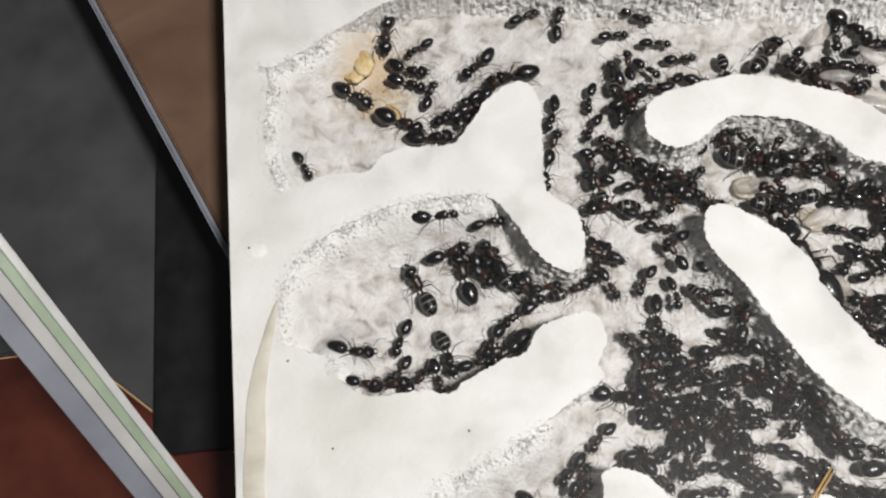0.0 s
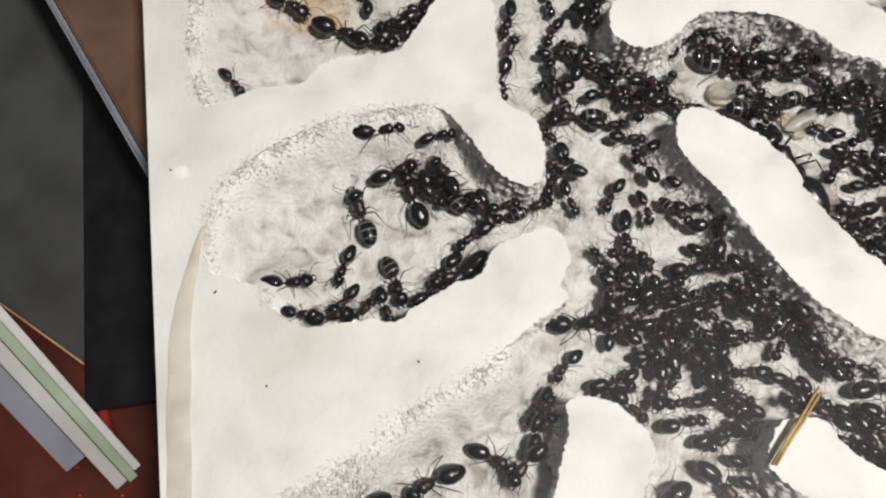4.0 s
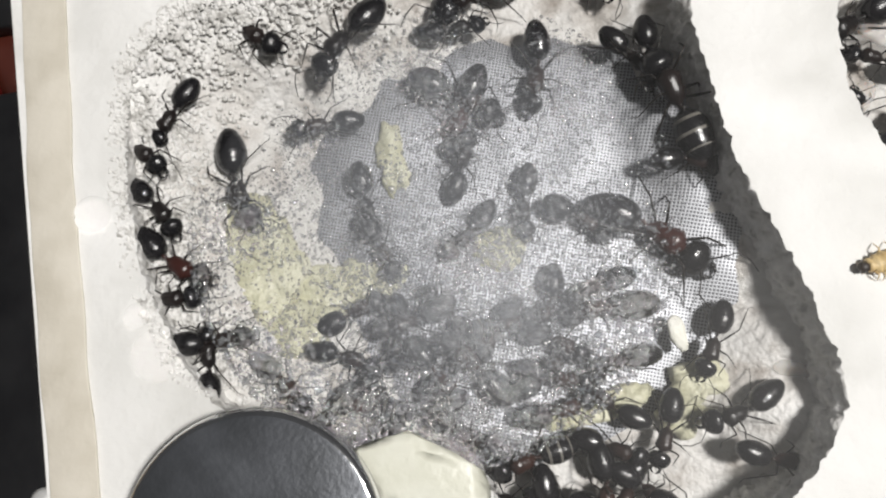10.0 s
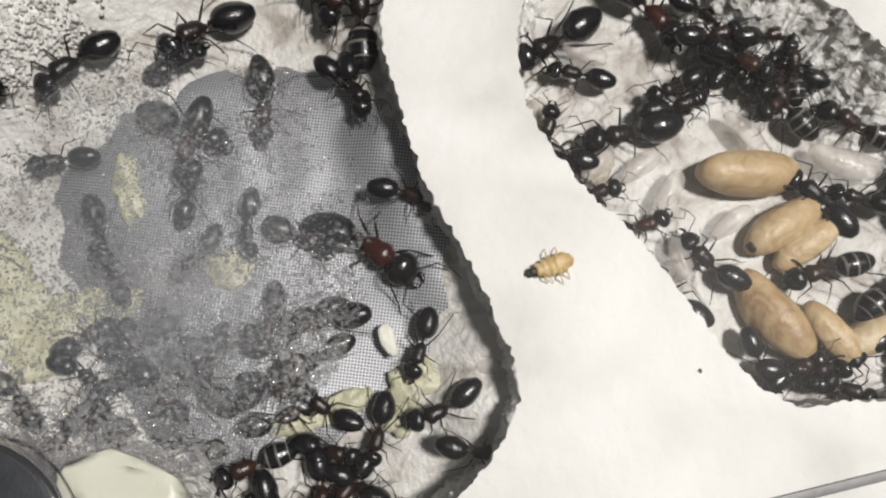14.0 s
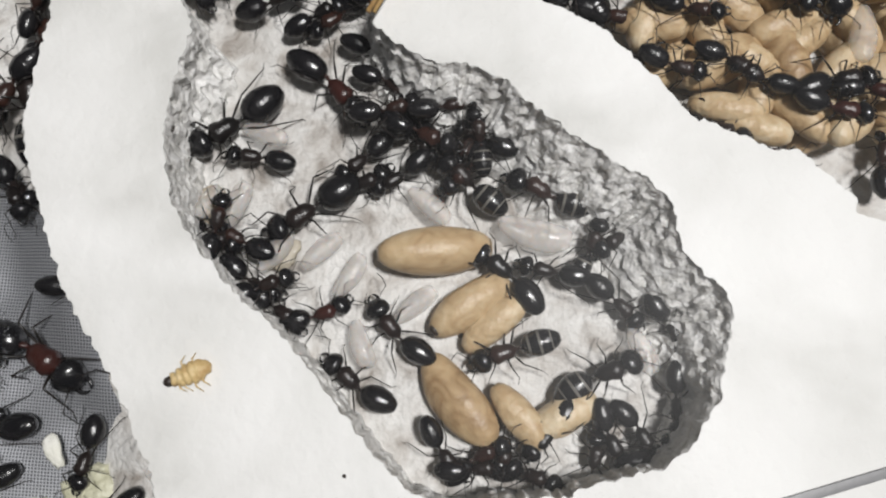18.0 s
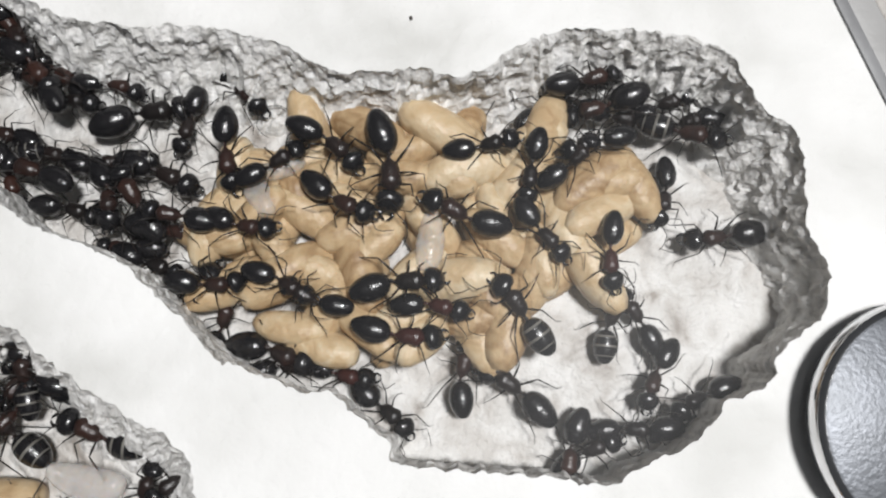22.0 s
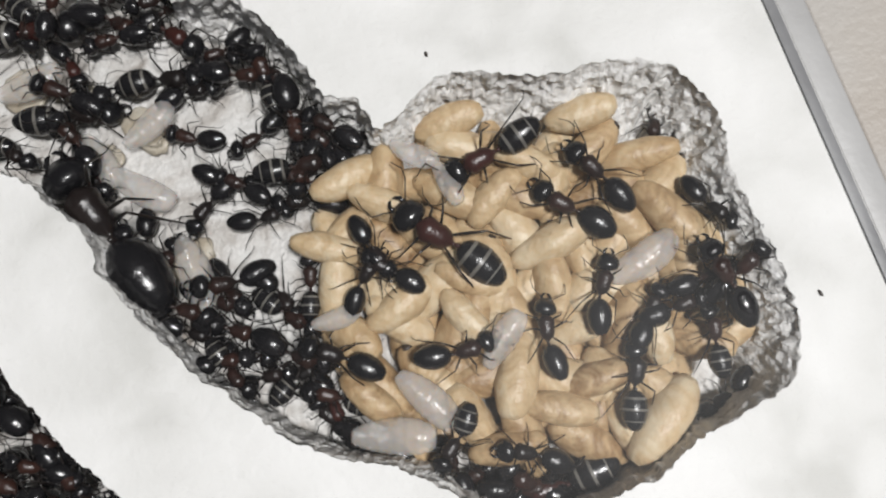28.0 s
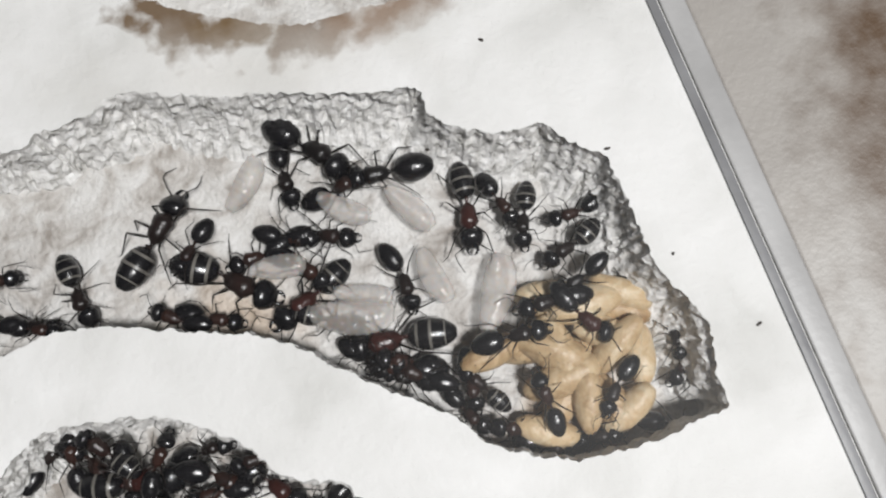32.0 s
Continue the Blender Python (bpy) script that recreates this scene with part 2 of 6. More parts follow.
TONGUE_BROOD = [(53.3, 53.7), (55.7, 54.1), (58.7, 53.1), (60.6, 51.5), (62.7, 48.4), (63.2, 46.1), (62.1, 43.9), (60.1, 40.3), (58.9, 36.6), (58.7, 32.3), (59.4, 29.5), (61.1, 25.7), (63.5, 21.7), (65.5, 17.9), (66.9, 14.2), (69.2, 9.2), (70.7, 7.2), (72.7, 5.9), (76.7, 5.3), (80.5, 4.3), (81.3, 4.7), (85, 4.6), (88.6, 4.6), (90.6, 5.9), (92.6, 7.7), (93.8, 9.8), (95.5, 13), (95.7, 15.1), (94.6, 16.7), (93.7, 19.1), (94.1, 22), (93.1, 24.1), (91.5, 25.9), (89, 28.9), (87.1, 31.4), (85.3, 34.3), (82.9, 36.6), (80.1, 37.7), (78, 40.1)]
RIDGE_LOWER = [(76.8, 42.1), (77.7, 44.8), (80, 47.1), (83, 47.1), (85.3, 46.1), (86.7, 43.5), (89.2, 40.3), (92, 38.2), (94.1, 35.4), (95.6, 32.5), (97.1, 29.5), (98, 27.3), (98.5, 27.5), (100.1, 26), (102.3, 24.1), (104.4, 23.2), (105.7, 21.1), (107, 18.9), (106.8, 17.4), (108.9, 16.3), (112, 15), (115.4, 13.4), (119.8, 11.4), (122.7, 11.6), (126.1, 11.9), (129.2, 13.4), (131.7, 13.6), (132.7, 13.9), (134, 15.4), (136.6, 16.1)]
RIGHT_LOWER = [(138.1, 17.1), (139.4, 19.6), (139.3, 22.6), (140.5, 25.7), (141.6, 29), (140.4, 30.8), (139.7, 33.8), (139.7, 35.8), (138.4, 37.5), (135.9, 39.3), (132.5, 40.9), (129.3, 42.1), (126.6, 42.4), (124.2, 42), (122.2, 41.4), (120, 41.7), (117.4, 43.2), (113.7, 44.3), (111.5, 45.6), (109.1, 48), (106.6, 50.2), (102.7, 52.4), (98.2, 54), (95, 55.7), (93.1, 57.2), (91, 59.5), (89, 61.7), (87.4, 64.1), (86.1, 66.4)]
RIDGE_MIDDLE = [(81.1, 78.1), (79.1, 81.6), (77.4, 84.7), (76.8, 87.5), (77.3, 90.3), (78.2, 92.1), (80.3, 92.6), (82.6, 91.7), (85.9, 89.1), (88.7, 86.4), (90.4, 83.8), (92.1, 80.9), (92.4, 77.8), (93.7, 74.6), (94.9, 72.2), (97.4, 67.7), (100.4, 64), (102.3, 61.3), (105.4, 58.4), (108.5, 57.1), (112, 54.2), (115.2, 50.9), (118.3, 49.6), (121.6, 49.3), (125.2, 49.3), (127.9, 49.6), (130.7, 51), (135.5, 51.7), (139.1, 52.7)]
RIGHT_MIDDLE = [(141.1, 55.6), (141.6, 59.6), (141.4, 64.4), (141, 68.5), (141.6, 72.8), (139.8, 78), (135.4, 80.3), (130.7, 80.7), (122.9, 83.6), (118.5, 81.8), (116.3, 81.1), (115.7, 83.9), (113.4, 85.3), (112.3, 88.6), (110.9, 92.3), (108.5, 95.9), (104.9, 97.5), (102.3, 100.9), (99.1, 104), (94.5, 106.5), (87.1, 107.9), (83.8, 107), (80, 104.4), (75.7, 103.6), (72.5, 105.6)]
RIDGE_UPPER = [(71.5, 108.3), (72.6, 112), (75.4, 113.9), (82, 115.2), (89.1, 115.9), (94.3, 114.6), (98.8, 112.6), (104.7, 110.2), (108.5, 107.8), (111.5, 104.7), (115.3, 101.1), (119.1, 97.7), (121.2, 94.6), (124.2, 92.5), (127.9, 90.7), (130.8, 90.4), (133.7, 90.1), (137.4, 90.3), (140.9, 90.7), (141, 92.9)]
RIGHT_UPPER = [(142, 97.1), (141.4, 99.9), (140.1, 102.9), (139.8, 106.2), (139.8, 109.9), (139.3, 113.9), (137.1, 116.3), (135.3, 118.6), (132.2, 119), (129.1, 120.4), (126.4, 122.9), (125.9, 125.8), (121.7, 126.9), (117, 128.6), (112.1, 130.4), (108.2, 131.6), (104.4, 133.3), (100.1, 134.8), (97, 133.8), (92.3, 133.6), (88.9, 133.1)]
TOP_PASSAGE = [(68.9, 137.1), (43.9, 141.1), (29.5, 140.1), (10.5, 130.1), (6.0, 129.9)]
RIM = LEFT_WALL + LEFT_POCKET + MISTY_CHAMBER + TONGUE_BROOD + RIDGE_LOWER + RIGHT_LOWER + RIDGE_MIDDLE + RIGHT_MIDDLE + RIDGE_UPPER + RIGHT_UPPER + TOP_PASSAGE


def smooth_loop(points, step):
    """A closed curve through the points, sampled evenly."""
    p = np.array(points, float)
    a, b, c, d = np.roll(p, 1, 0), p, np.roll(p, -1, 0), np.roll(p, -2, 0)
    out = []
    for i in range(len(p)):
        n = max(2, int(np.linalg.norm(c[i] - b[i]) / step))
        u = (np.arange(n) / n)[:, None]
        m1, m2 = (c[i] - a[i]) * 0.42, (d[i] - b[i]) * 0.42
        out.append(b[i] * (2 * u**3 - 3 * u**2 + 1) + m1 * (u**3 - 2 * u**2 + u) + c[i] * (3 * u**2 - 2 * u**3) + m2 * (u**3 - u**2))
    return np.concatenate(out)


TABLES = {}


def value_noise(x, y, cell, seed):
    """Smooth random values in -1..1 over the plane."""
    if seed not in TABLES:
        TABLES[seed] = np.random.RandomState(seed).uniform(-1, 1, (512, 512))
    table = TABLES[seed]
    u, v = np.asarray(x) / cell + 1000.0, np.asarray(y) / cell + 1000.0
    i, j = np.floor(u).astype(int), np.floor(v).astype(int)
    a, b = u - i, v - j
    a, b = a * a * (3 - 2 * a), b * b * (3 - 2 * b)
    g = lambda k, l: table[k % 512, l % 512]  # noqa: E731
    return (g(i, j) * (1 - a) + g(i + 1, j) * a) * (1 - b) + (g(i, j + 1) * (1 - a) + g(i + 1, j + 1) * a) * b


WIDE, TALL, DEEP, LOW = 149.3, 165.0, 7.0, 12.0
NORTH_HOLLOW = [(100, 150), (104, 144), (109, 140), (117, 135.6), (123, 134.8), (132, 134.4), (139, 138), (141, 147), (131, 155), (111, 156)]


def carved(points):
    """A ragged rim through the points and the way inward from each of its points."""
    rim = smooth_loop(points, 0.25)
    side = np.roll(rim, -1, 0) - np.roll(rim, 1, 0)
    side /= np.linalg.norm(side, axis=1)[:, None] + 1e-9
    area = 0.5 * np.sum(rim[:, 0] * np.roll(rim[:, 1], -1) - rim[:, 1] * np.roll(rim[:, 0], -1))
    inward = np.stack([-side[:, 1], side[:, 0]], 1) * (1 if area > 0 else -1)
    for _ in range(6):
        inward = (np.roll(inward, 1, 0) + 2 * inward + np.roll(inward, -1, 0)) / 4
    ragged = 0.21 * value_noise(rim[:, 0], rim[:, 1], 0.42, 3) + 0.12 * value_noise(rim[:, 0], rim[:, 1], 1.5, 4)
    return rim + inward * ragged[:, None], inward


CARVED = [carved(RIM), carved(NORTH_HOLLOW)]

nest = tagged(new("ant_nest"), "white plaster ant nest block with carved chambers on a wooden table", "ant nest")


SHELF = np.array([q for (rim, inward) in CARVED for q, w in zip(rim[::4], inward[::4]) if q[0] < 46 and (40 < q[1] < 135 or (q[0] < 20 and q[1] > 14)) and 0.8 * w[0] - 0.6 * w[1] > 0.35])


def floor_rise(x, y):
    """The floor climbs towards the shallow upper left rims."""
    x, y = np.asarray(x, float), np.asarray(y, float)
    far = np.full(x.shape, 1e9)
    for px, py in SHELF:
        far = np.minimum(far, (x - px) ** 2 + (y - py) ** 2)
    # and a little at the foot of the misted chamber's right wall
    foot = np.full(x.shape, 1e9)
    for px, py in ((49.5, 40), (49.5, 34), (50, 28), (51.3, 22), (52.4, 16), (51.5, 10.5)):
        foot = np.minimum(foot, (x - px) ** 2 + (y - py) ** 2)
    return np.maximum((4.6 + 2.1 * np.clip((y - 34) / 8, 0, 1)) * np.exp(-far / 5.6**2), 3.0 * np.exp(-foot / 4.6**2))


def inside_rim(x, y):
    """Whether a place lies in the chambers."""
    p = np.array(RIM, float)
    q = np.roll(p, -1, 0)
    cross = ((p[:, 1] > y) != (q[:, 1] > y)) & (x < (q[:, 0] - p[:, 0]) * (y - p[:, 1]) / np.where(q[:, 1] == p[:, 1], 1e-9, q[:, 1] - p[:, 1]) + p[:, 0])
    return bool(cross.sum() % 2)


SLOPES = [(81.3, 36.4, 5, 0.5), (84.4, 32.2, 6, 0.55), (87.8, 27.6, 6, 0.6), (91.3, 23.4, 6, 0.6), (92.9, 18, 5, 0.55), (94.6, 12.8, 5, 0.45), (94.4, 55.8, 6, 0.5), (101.3, 52, 6, 0.55), (107.1, 49.2, 6, 0.55), (111.5, 45.2, 4, 0.45), (116.6, 43.4, 4, 0.4), (128, 42.7, 5, 0.55), (133.8, 40.5, 5, 0.55), (138, 37.6, 5, 0.5), (141.4, 28.4, 6, 0.35), (140.7, 69.6, 6, 0.45), (141.7, 61.9, 6, 0.5), (140.8, 55.7, 5, 0.4), (135.1, 79.6, 6, 0.4)]


def build_block():
    from mathutils.geometry import delaunay_2d_cdt
    verts, edges, mine = [], [], []
    for rim, _ in CARVED:
        first, k = len(verts), len(rim)
        verts += [Vector((x, y)) for x, y in rim]
        edges += [(first + i, first + (i + 1) % k) for i in range(k)]
        mine += [(first + i, first + (i + 1) % k) for i in range(k)]
    n = len(verts)
    corner = [(0, -2.2), (WIDE, -2.2), (WIDE, TALL), (0, TALL)]
    border = []
    for (ax, ay), (bx, by) in zip(corner, corner[1:] + corner[:1]):
        k = int(max(abs(bx - ax), abs(by - ay)) / 4)
        border += [(ax + (bx - ax) * i / k, ay + (by - ay) * i / k) for i in range(k)]
    verts += [Vector(c) for c in border]
    edges += [(n + i, n + (i + 1) % len(border)) for i in range(len(border))]
    co, _, faces, *_ = delaunay_2d_cdt(verts, edges, [], 1, 1e-5)
    mids = np.array([[sum(co[i][k] for i in f) / len(f) for k in (0, 1)] for f in faces])
    inside = np.zeros(len(mids), bool)
    qx, qy = np.array([v.x for v in verts]), np.array([v.y for v in verts])
    for i, j in mine:
        if qy[i] != qy[j]:
            cross = ((qy[i] > mids[:, 1]) != (qy[j] > mids[:, 1])) & (mids[:, 0] < (qx[j] - qx[i]) * (mids[:, 1] - qy[i]) / (qy[j] - qy[i]) + qx[i])
            inside ^= cross
    faces = [f for f, void in zip(faces, inside) if not void]
    bm = bmesh.new()
    vs = [bm.verts.new((c.x * MM, c.y * MM, 0)) for c in co]
    for f in faces:
        try:
            bm.faces.new([vs[i] for i in f])
        except ValueError:
            pass
    # sides of the block
    low = [bm.verts.new((x * MM, y * MM, -LOW * MM)) for x, y in border]
    for i in range(len(border)):
        a, b = n + i, n + (i + 1) % len(border)
        bm.faces.new((vs[a], low[i], low[(i + 1) % len(border)], vs[b]))
    part("plaster_block", bm, PLASTER, nest, smooth=False)
    # chamber walls, crumbly and almost upright
    depth = np.array([0.0, 0.1, 0.3, 0.6, 1.0, 1.4, 1.8, 2.25, 2.7, 3.15, 3.6, 4.05, 4.5, 4.95, 5.4, 5.85, 6.3, 6.8, 7.4])
    for rim, inward in CARVED:
        n = len(rim)
        # some walls lean back more than others: x, y, reach, lean
        lean = np.where(rim[:, 0] < 46, 0.3, 0.75)
        calm = np.where(rim[:, 0] < 46, 0.45, 1.0)
        lean = np.where((rim[:, 0] > 46) & (rim[:, 0] < 54) & (rim[:, 1] < 46), 0.05, lean)
        for cx, cy, reach, more in ((143, 64, 12, 2.4), (131, 83, 14, 1.5), (141, 104, 12, 1.8), (118, 129, 22, 2.3), (104, 51, 16, 1.3), (93, 25, 16, 1.6), (30, 55, 14, 0.5), (80, 80, 20, 1.5), (42, 92, 12, 0.6)):
            lean += more * np.exp(-((rim[:, 0] - cx) ** 2 + (rim[:, 1] - cy) ** 2) / reach**2)
        # and some fall away in an even slope: x, y, reach, slope
        slope = np.zeros(n)
        for cx, cy, reach, more in SLOPES:
            slope = np.maximum(slope, more * np.exp(-((rim[:, 0] - cx) ** 2 + (rim[:, 1] - cy) ** 2) / reach**2))
        # walls that face north-east stand upright or undercut
        faces_up = 0.45 * inward[:, 0] + 0.9 * inward[:, 1]
        steep = np.where(rim[:, 0] > 53, np.clip(1 - 1.5 * np.maximum(faces_up, 0), -0.35, 1), 1.0)
        lean, calm = lean * steep, calm * np.clip(steep, 0.45, 1)
        along, allv = np.arange(n) * 0.25, []
        for k, d in enumerate(depth):
            rough = min(1.0, 0.25 * k)
            dd = np.full(n, d)
            push = calm * rough * (0.30 * value_noise(along, dd, 0.8, 11) + 0.30 * value_noise(along, dd, 0.42, 12) + 0.35 * value_noise(along, dd, 3.5, 13))
            off = (0.04 * d + 0.24 * (d / 7.0) ** 3 * 5) * lean * np.clip(1 - slope, 0.2, 1) + slope * d
            q = rim + inward * (off + push)[:, None]
            z = -d + rough * 0.2 * value_noise(along, dd, 0.5, 14)
            allv.append(np.stack([q[:, 0], q[:, 1], z], 1) * MM)
        allf = [(k * n + i, k * n + (i + 1) % n, (k + 1) * n + (i + 1) % n, (k + 1) * n + i) for k in range(len(depth) - 1) for i in range(n)]
        me = bpy.data.meshes.new("chamber_wall")
        me.from_pydata(np.concatenate(allv).tolist(), [], allf)
        me.materials.append(PLASTER_WALL)
        ob = new("chamber_wall", me)
        ob.parent = nest
        ob["label"] = "rough carved plaster wall of the chambers"
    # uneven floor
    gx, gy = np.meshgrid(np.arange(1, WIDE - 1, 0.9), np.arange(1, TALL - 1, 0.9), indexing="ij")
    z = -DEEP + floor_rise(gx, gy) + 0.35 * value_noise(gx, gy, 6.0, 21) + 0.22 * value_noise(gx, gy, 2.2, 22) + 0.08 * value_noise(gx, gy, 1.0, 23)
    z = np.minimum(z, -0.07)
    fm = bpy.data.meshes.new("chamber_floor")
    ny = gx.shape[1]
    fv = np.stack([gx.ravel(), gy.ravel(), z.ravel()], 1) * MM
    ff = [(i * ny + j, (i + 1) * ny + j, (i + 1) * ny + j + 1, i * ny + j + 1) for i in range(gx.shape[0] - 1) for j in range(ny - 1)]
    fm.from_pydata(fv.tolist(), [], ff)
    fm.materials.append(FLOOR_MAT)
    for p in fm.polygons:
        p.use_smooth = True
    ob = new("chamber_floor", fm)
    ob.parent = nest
    ob["label"] = "stained plaster floor of the chambers, toned darker for light lost with depth"


build_block()

# ---- surroundings ----
def magnet(x, y, r, label):
    root = tagged(new("disc_magnet"), label, "magnet", "disc magnets")
    root.location = (x * MM, y * MM, 0.00125)
    bm = bmesh.new()
    n, prof = 72, [(0, 2.0), (r - 0.7, 2.0), (r - 0.5, 1.95)]
    rows = [[bm.verts.new((q * math.cos(2 * math.pi * i / n) * MM, q * math.sin(2 * math.pi * i / n) * MM, h * MM)) for i in range(n)] for q, h in prof[1:]]
    mid = bm.verts.new((0, 0, 2.0 * MM))
    for i in range(n):
        bm.faces.new((mid, rows[0][i], rows[0][(i + 1) % n]))
        bm.faces.new((rows[0][i], rows[1][i], rows[1][(i + 1) % n], rows[0][(i + 1) % n]))
    part("face", bm, MAGNET, root)
    bm = bmesh.new()
    prof = [(r - 0.5, 1.95), (r - 0.3, 1.9), (r - 0.1, 1.7), (r, 1.4), (r, 0.3), (r - 0.2, 0)]
    rows = [[bm.verts.new((q * math.cos(2 * math.pi * i / n) * MM, q * math.sin(2 * math.pi * i / n) * MM, h * MM)) for i in range(n)] for q, h in prof]
    for a, b in zip(rows, rows[1:]):
        for i in range(n):
            bm.faces.new((a[i], b[i], b[(i + 1) % n], a[(i + 1) % n]))
    part("rim", bm, MAGNET_RIM, root, "polished metal rim")
    return root


magnet(13.6, 9.4, 8.1, "dark disc magnet with a polished rim on the glass cover")
magnet(140.4, 7.9, 8.1, "dark disc magnet with a polished rim on the glass cover")


# ---- ants ----
def lathe(bm, rings, sides=14, mats=None):
    """A closed body along x. rings: (x, half width, half height, z of the middle), in millimetres."""
    rows = []
    for x, w, h, zc in rings:
        rows.append([bm.verts.new((x * MM, w * math.cos(2 * math.pi * i / sides) * MM, (zc + h * math.sin(2 * math.pi * i / sides)) * MM)) for i in range(sides)])
    for k, (a, b) in enumerate(zip(rows, rows[1:])):
        for i in range(sides):
            f = bm.faces.new((a[i], b[i], b[(i + 1) % sides], a[(i + 1) % sides]))
            f.material_index = mats[k] if mats else 0
    bm.faces.new(rows[0])
    bm.faces.new(rows[-1][::-1])


def tube(bm, points, radii, sides=6):
    """A bent tapered rod through the points, in millimetres."""
    pts, rows = [Vector(p) for p in points], []
    for k, p in enumerate(pts):
        d = (pts[min(k + 1, len(pts) - 1)] - pts[max(k - 1, 0)]).normalized()
        u = d.orthogonal().normalized()
        v = d.cross(u)
        rows.append([bm.verts.new((p + (u * math.cos(2 * math.pi * i / sides) + v * math.sin(2 * math.pi * i / sides)) * radii[k]) * MM) for i in range(sides)])
    for a, b in zip(rows, rows[1:]):
        best = min(range(sides), key=lambda s: sum((a[i].co - b[(i + s) % sides].co).length for i in range(sides)))
        for i in range(sides):
            j = (i + best) % sides
            bm.faces.new((a[i], a[(i + 1) % sides], b[(j + 1) % sides], b[j]))
    bm.faces.new(rows[0][::-1])
    bm.faces.new(rows[-1])


def oval(n, length, width, height, x0, z, sharp=0.5):
    """Rings of a smooth egg from x0 to x0 + length."""
    out = []
    for k in range(n + 1):
        u = k / n
        r = max(0.03, (math.sin(math.pi * min(1, max(0, u))) ** sharp))
        out.append((x0 + length * (0.5 - 0.5 * math.cos(math.pi * u)), width * r, height * r, z))
    return out


def make_ant(kind, seed):
    """A worker ten millimetres long that faces +x, feet on z = 0. kind: plain, banded, red, crimson (red and banded) or queen."""
    rng = random.Random(seed)
    words = {"plain": "glossy black worker ant with thin dark legs", "banded": "black worker ant with pale bands round its gaster",
             "red": "black worker ant with a dark red thorax", "crimson": "large black worker ant with a red thorax and banded gaster", "queen": "large glossy black queen ant with a swollen gaster"}
    root = tagged(new("queen_ant" if kind == "queen" else "ant"), words[kind], "ant", "queen" if kind == "queen" else "ants of the colony")
    fat = 1.0 if kind == "queen" else rng.uniform(0.9, 1.05)
    bend, nod = (0.0, 0.0) if kind == "queen" else (rng.uniform(-20, 20), rng.uniform(-24, 24))

    def swung(bm, x, angle):
        """Turns a part sideways about its joint at x."""
        m = Matrix.Translation((x * MM, 0, 0)) @ Matrix.Rotation(radians(angle), 4, "Z") @ Matrix.Translation((-x * MM, 0, 0))
        bm.transform(m)

    # gaster of overlapping plates
    bm = bmesh.new()
    rings, mats, n = [], [], 32
    x0, x1 = (-5.15, -1.05) if kind == "queen" else (-4.85, -0.95)
    for k in range(n + 1):
        u = k / n
        r = max(0.04, math.sin(math.pi * (0.02 + 0.96 * u)) ** 0.43) * (0.93 + 0.22 * (u - 0.5))
        plate = (u * 3.5 + 0.3) % 1.0
        step = 0.035 * (1 - plate)
        rings.append((x0 + (x1 - x0) * u, (1.5 * fat) * r + step * r, (1.42 * fat) * r + step * r, 1.62 - 0.12 * math.sin(math.pi * u)))
        mats.append(1 if kind in ("banded", "crimson") and plate < 0.16 and 0.15 < u < 0.92 else 0)
    lathe(bm, rings, 16, mats)
    swung(bm, -0.95, bend)
    part("gaster", bm, (CHITIN, BAND), root, "pale-banded gaster" if kind in ("banded", "crimson") else "")
    # thorax with the narrow waist
    bm = bmesh.new()
    lathe(bm, [(-1.25, 0.12, 0.12, 1.5), (-0.95, 0.2, 0.42, 1.6), (-0.75, 0.22, 0.5, 1.68), (-0.6, 0.14, 0.16, 1.5), (-0.4, 0.22, 0.24, 1.5), (0.0, 0.7, 0.64, 1.62), (0.5, 0.84, 0.76, 1.72),
               (0.95, 0.8, 0.72, 1.78), (1.25, 0.9, 0.78, 1.84), (1.7, 0.98, 0.8, 1.84), (2.05, 0.7, 0.6, 1.78), (2.3, 0.26, 0.28, 1.74), (2.45, 0.18, 0.2, 1.72)], 12)
    part("thorax", bm, RED if kind in ("red", "crimson") else THORAX, root, "dark red thorax" if kind in ("red", "crimson") else "")
    # head, broader behind, with eyes and jaws
    bm = bmesh.new()
    lathe(bm, [(2.3, 0.3, 0.25, 1.68), (2.42, 0.86, 0.6, 1.68), (2.65, 1.14, 0.84, 1.66), (3.0, 1.28, 0.95, 1.62), (3.4, 1.22, 0.9, 1.55), (3.8, 1.02, 0.7, 1.46), (4.1, 0.7, 0.45, 1.38), (4.25, 0.35, 0.25, 1.34)], 14)
    for s in (1, -1):
        tube(bm, [(4.05, 0.45 * s, 1.3), (4.45, 0.5 * s, 1.22), (4.75, 0.28 * s, 1.18), (4.85, 0.05 * s, 1.16)], [0.2, 0.17, 0.12, 0.04], 6)
    swung(bm, 2.4, nod)
    part("head", bm, CHITIN, root)
    # legs: hip, knee, shin, foot
    plan = [(1.75, 1.0, 2.9, 2.6, 4.0), (0.75, 0.05, 3.4, 0.2, 4.9), (0.1, -1.3, 3.3, -3.1, 5.0)]
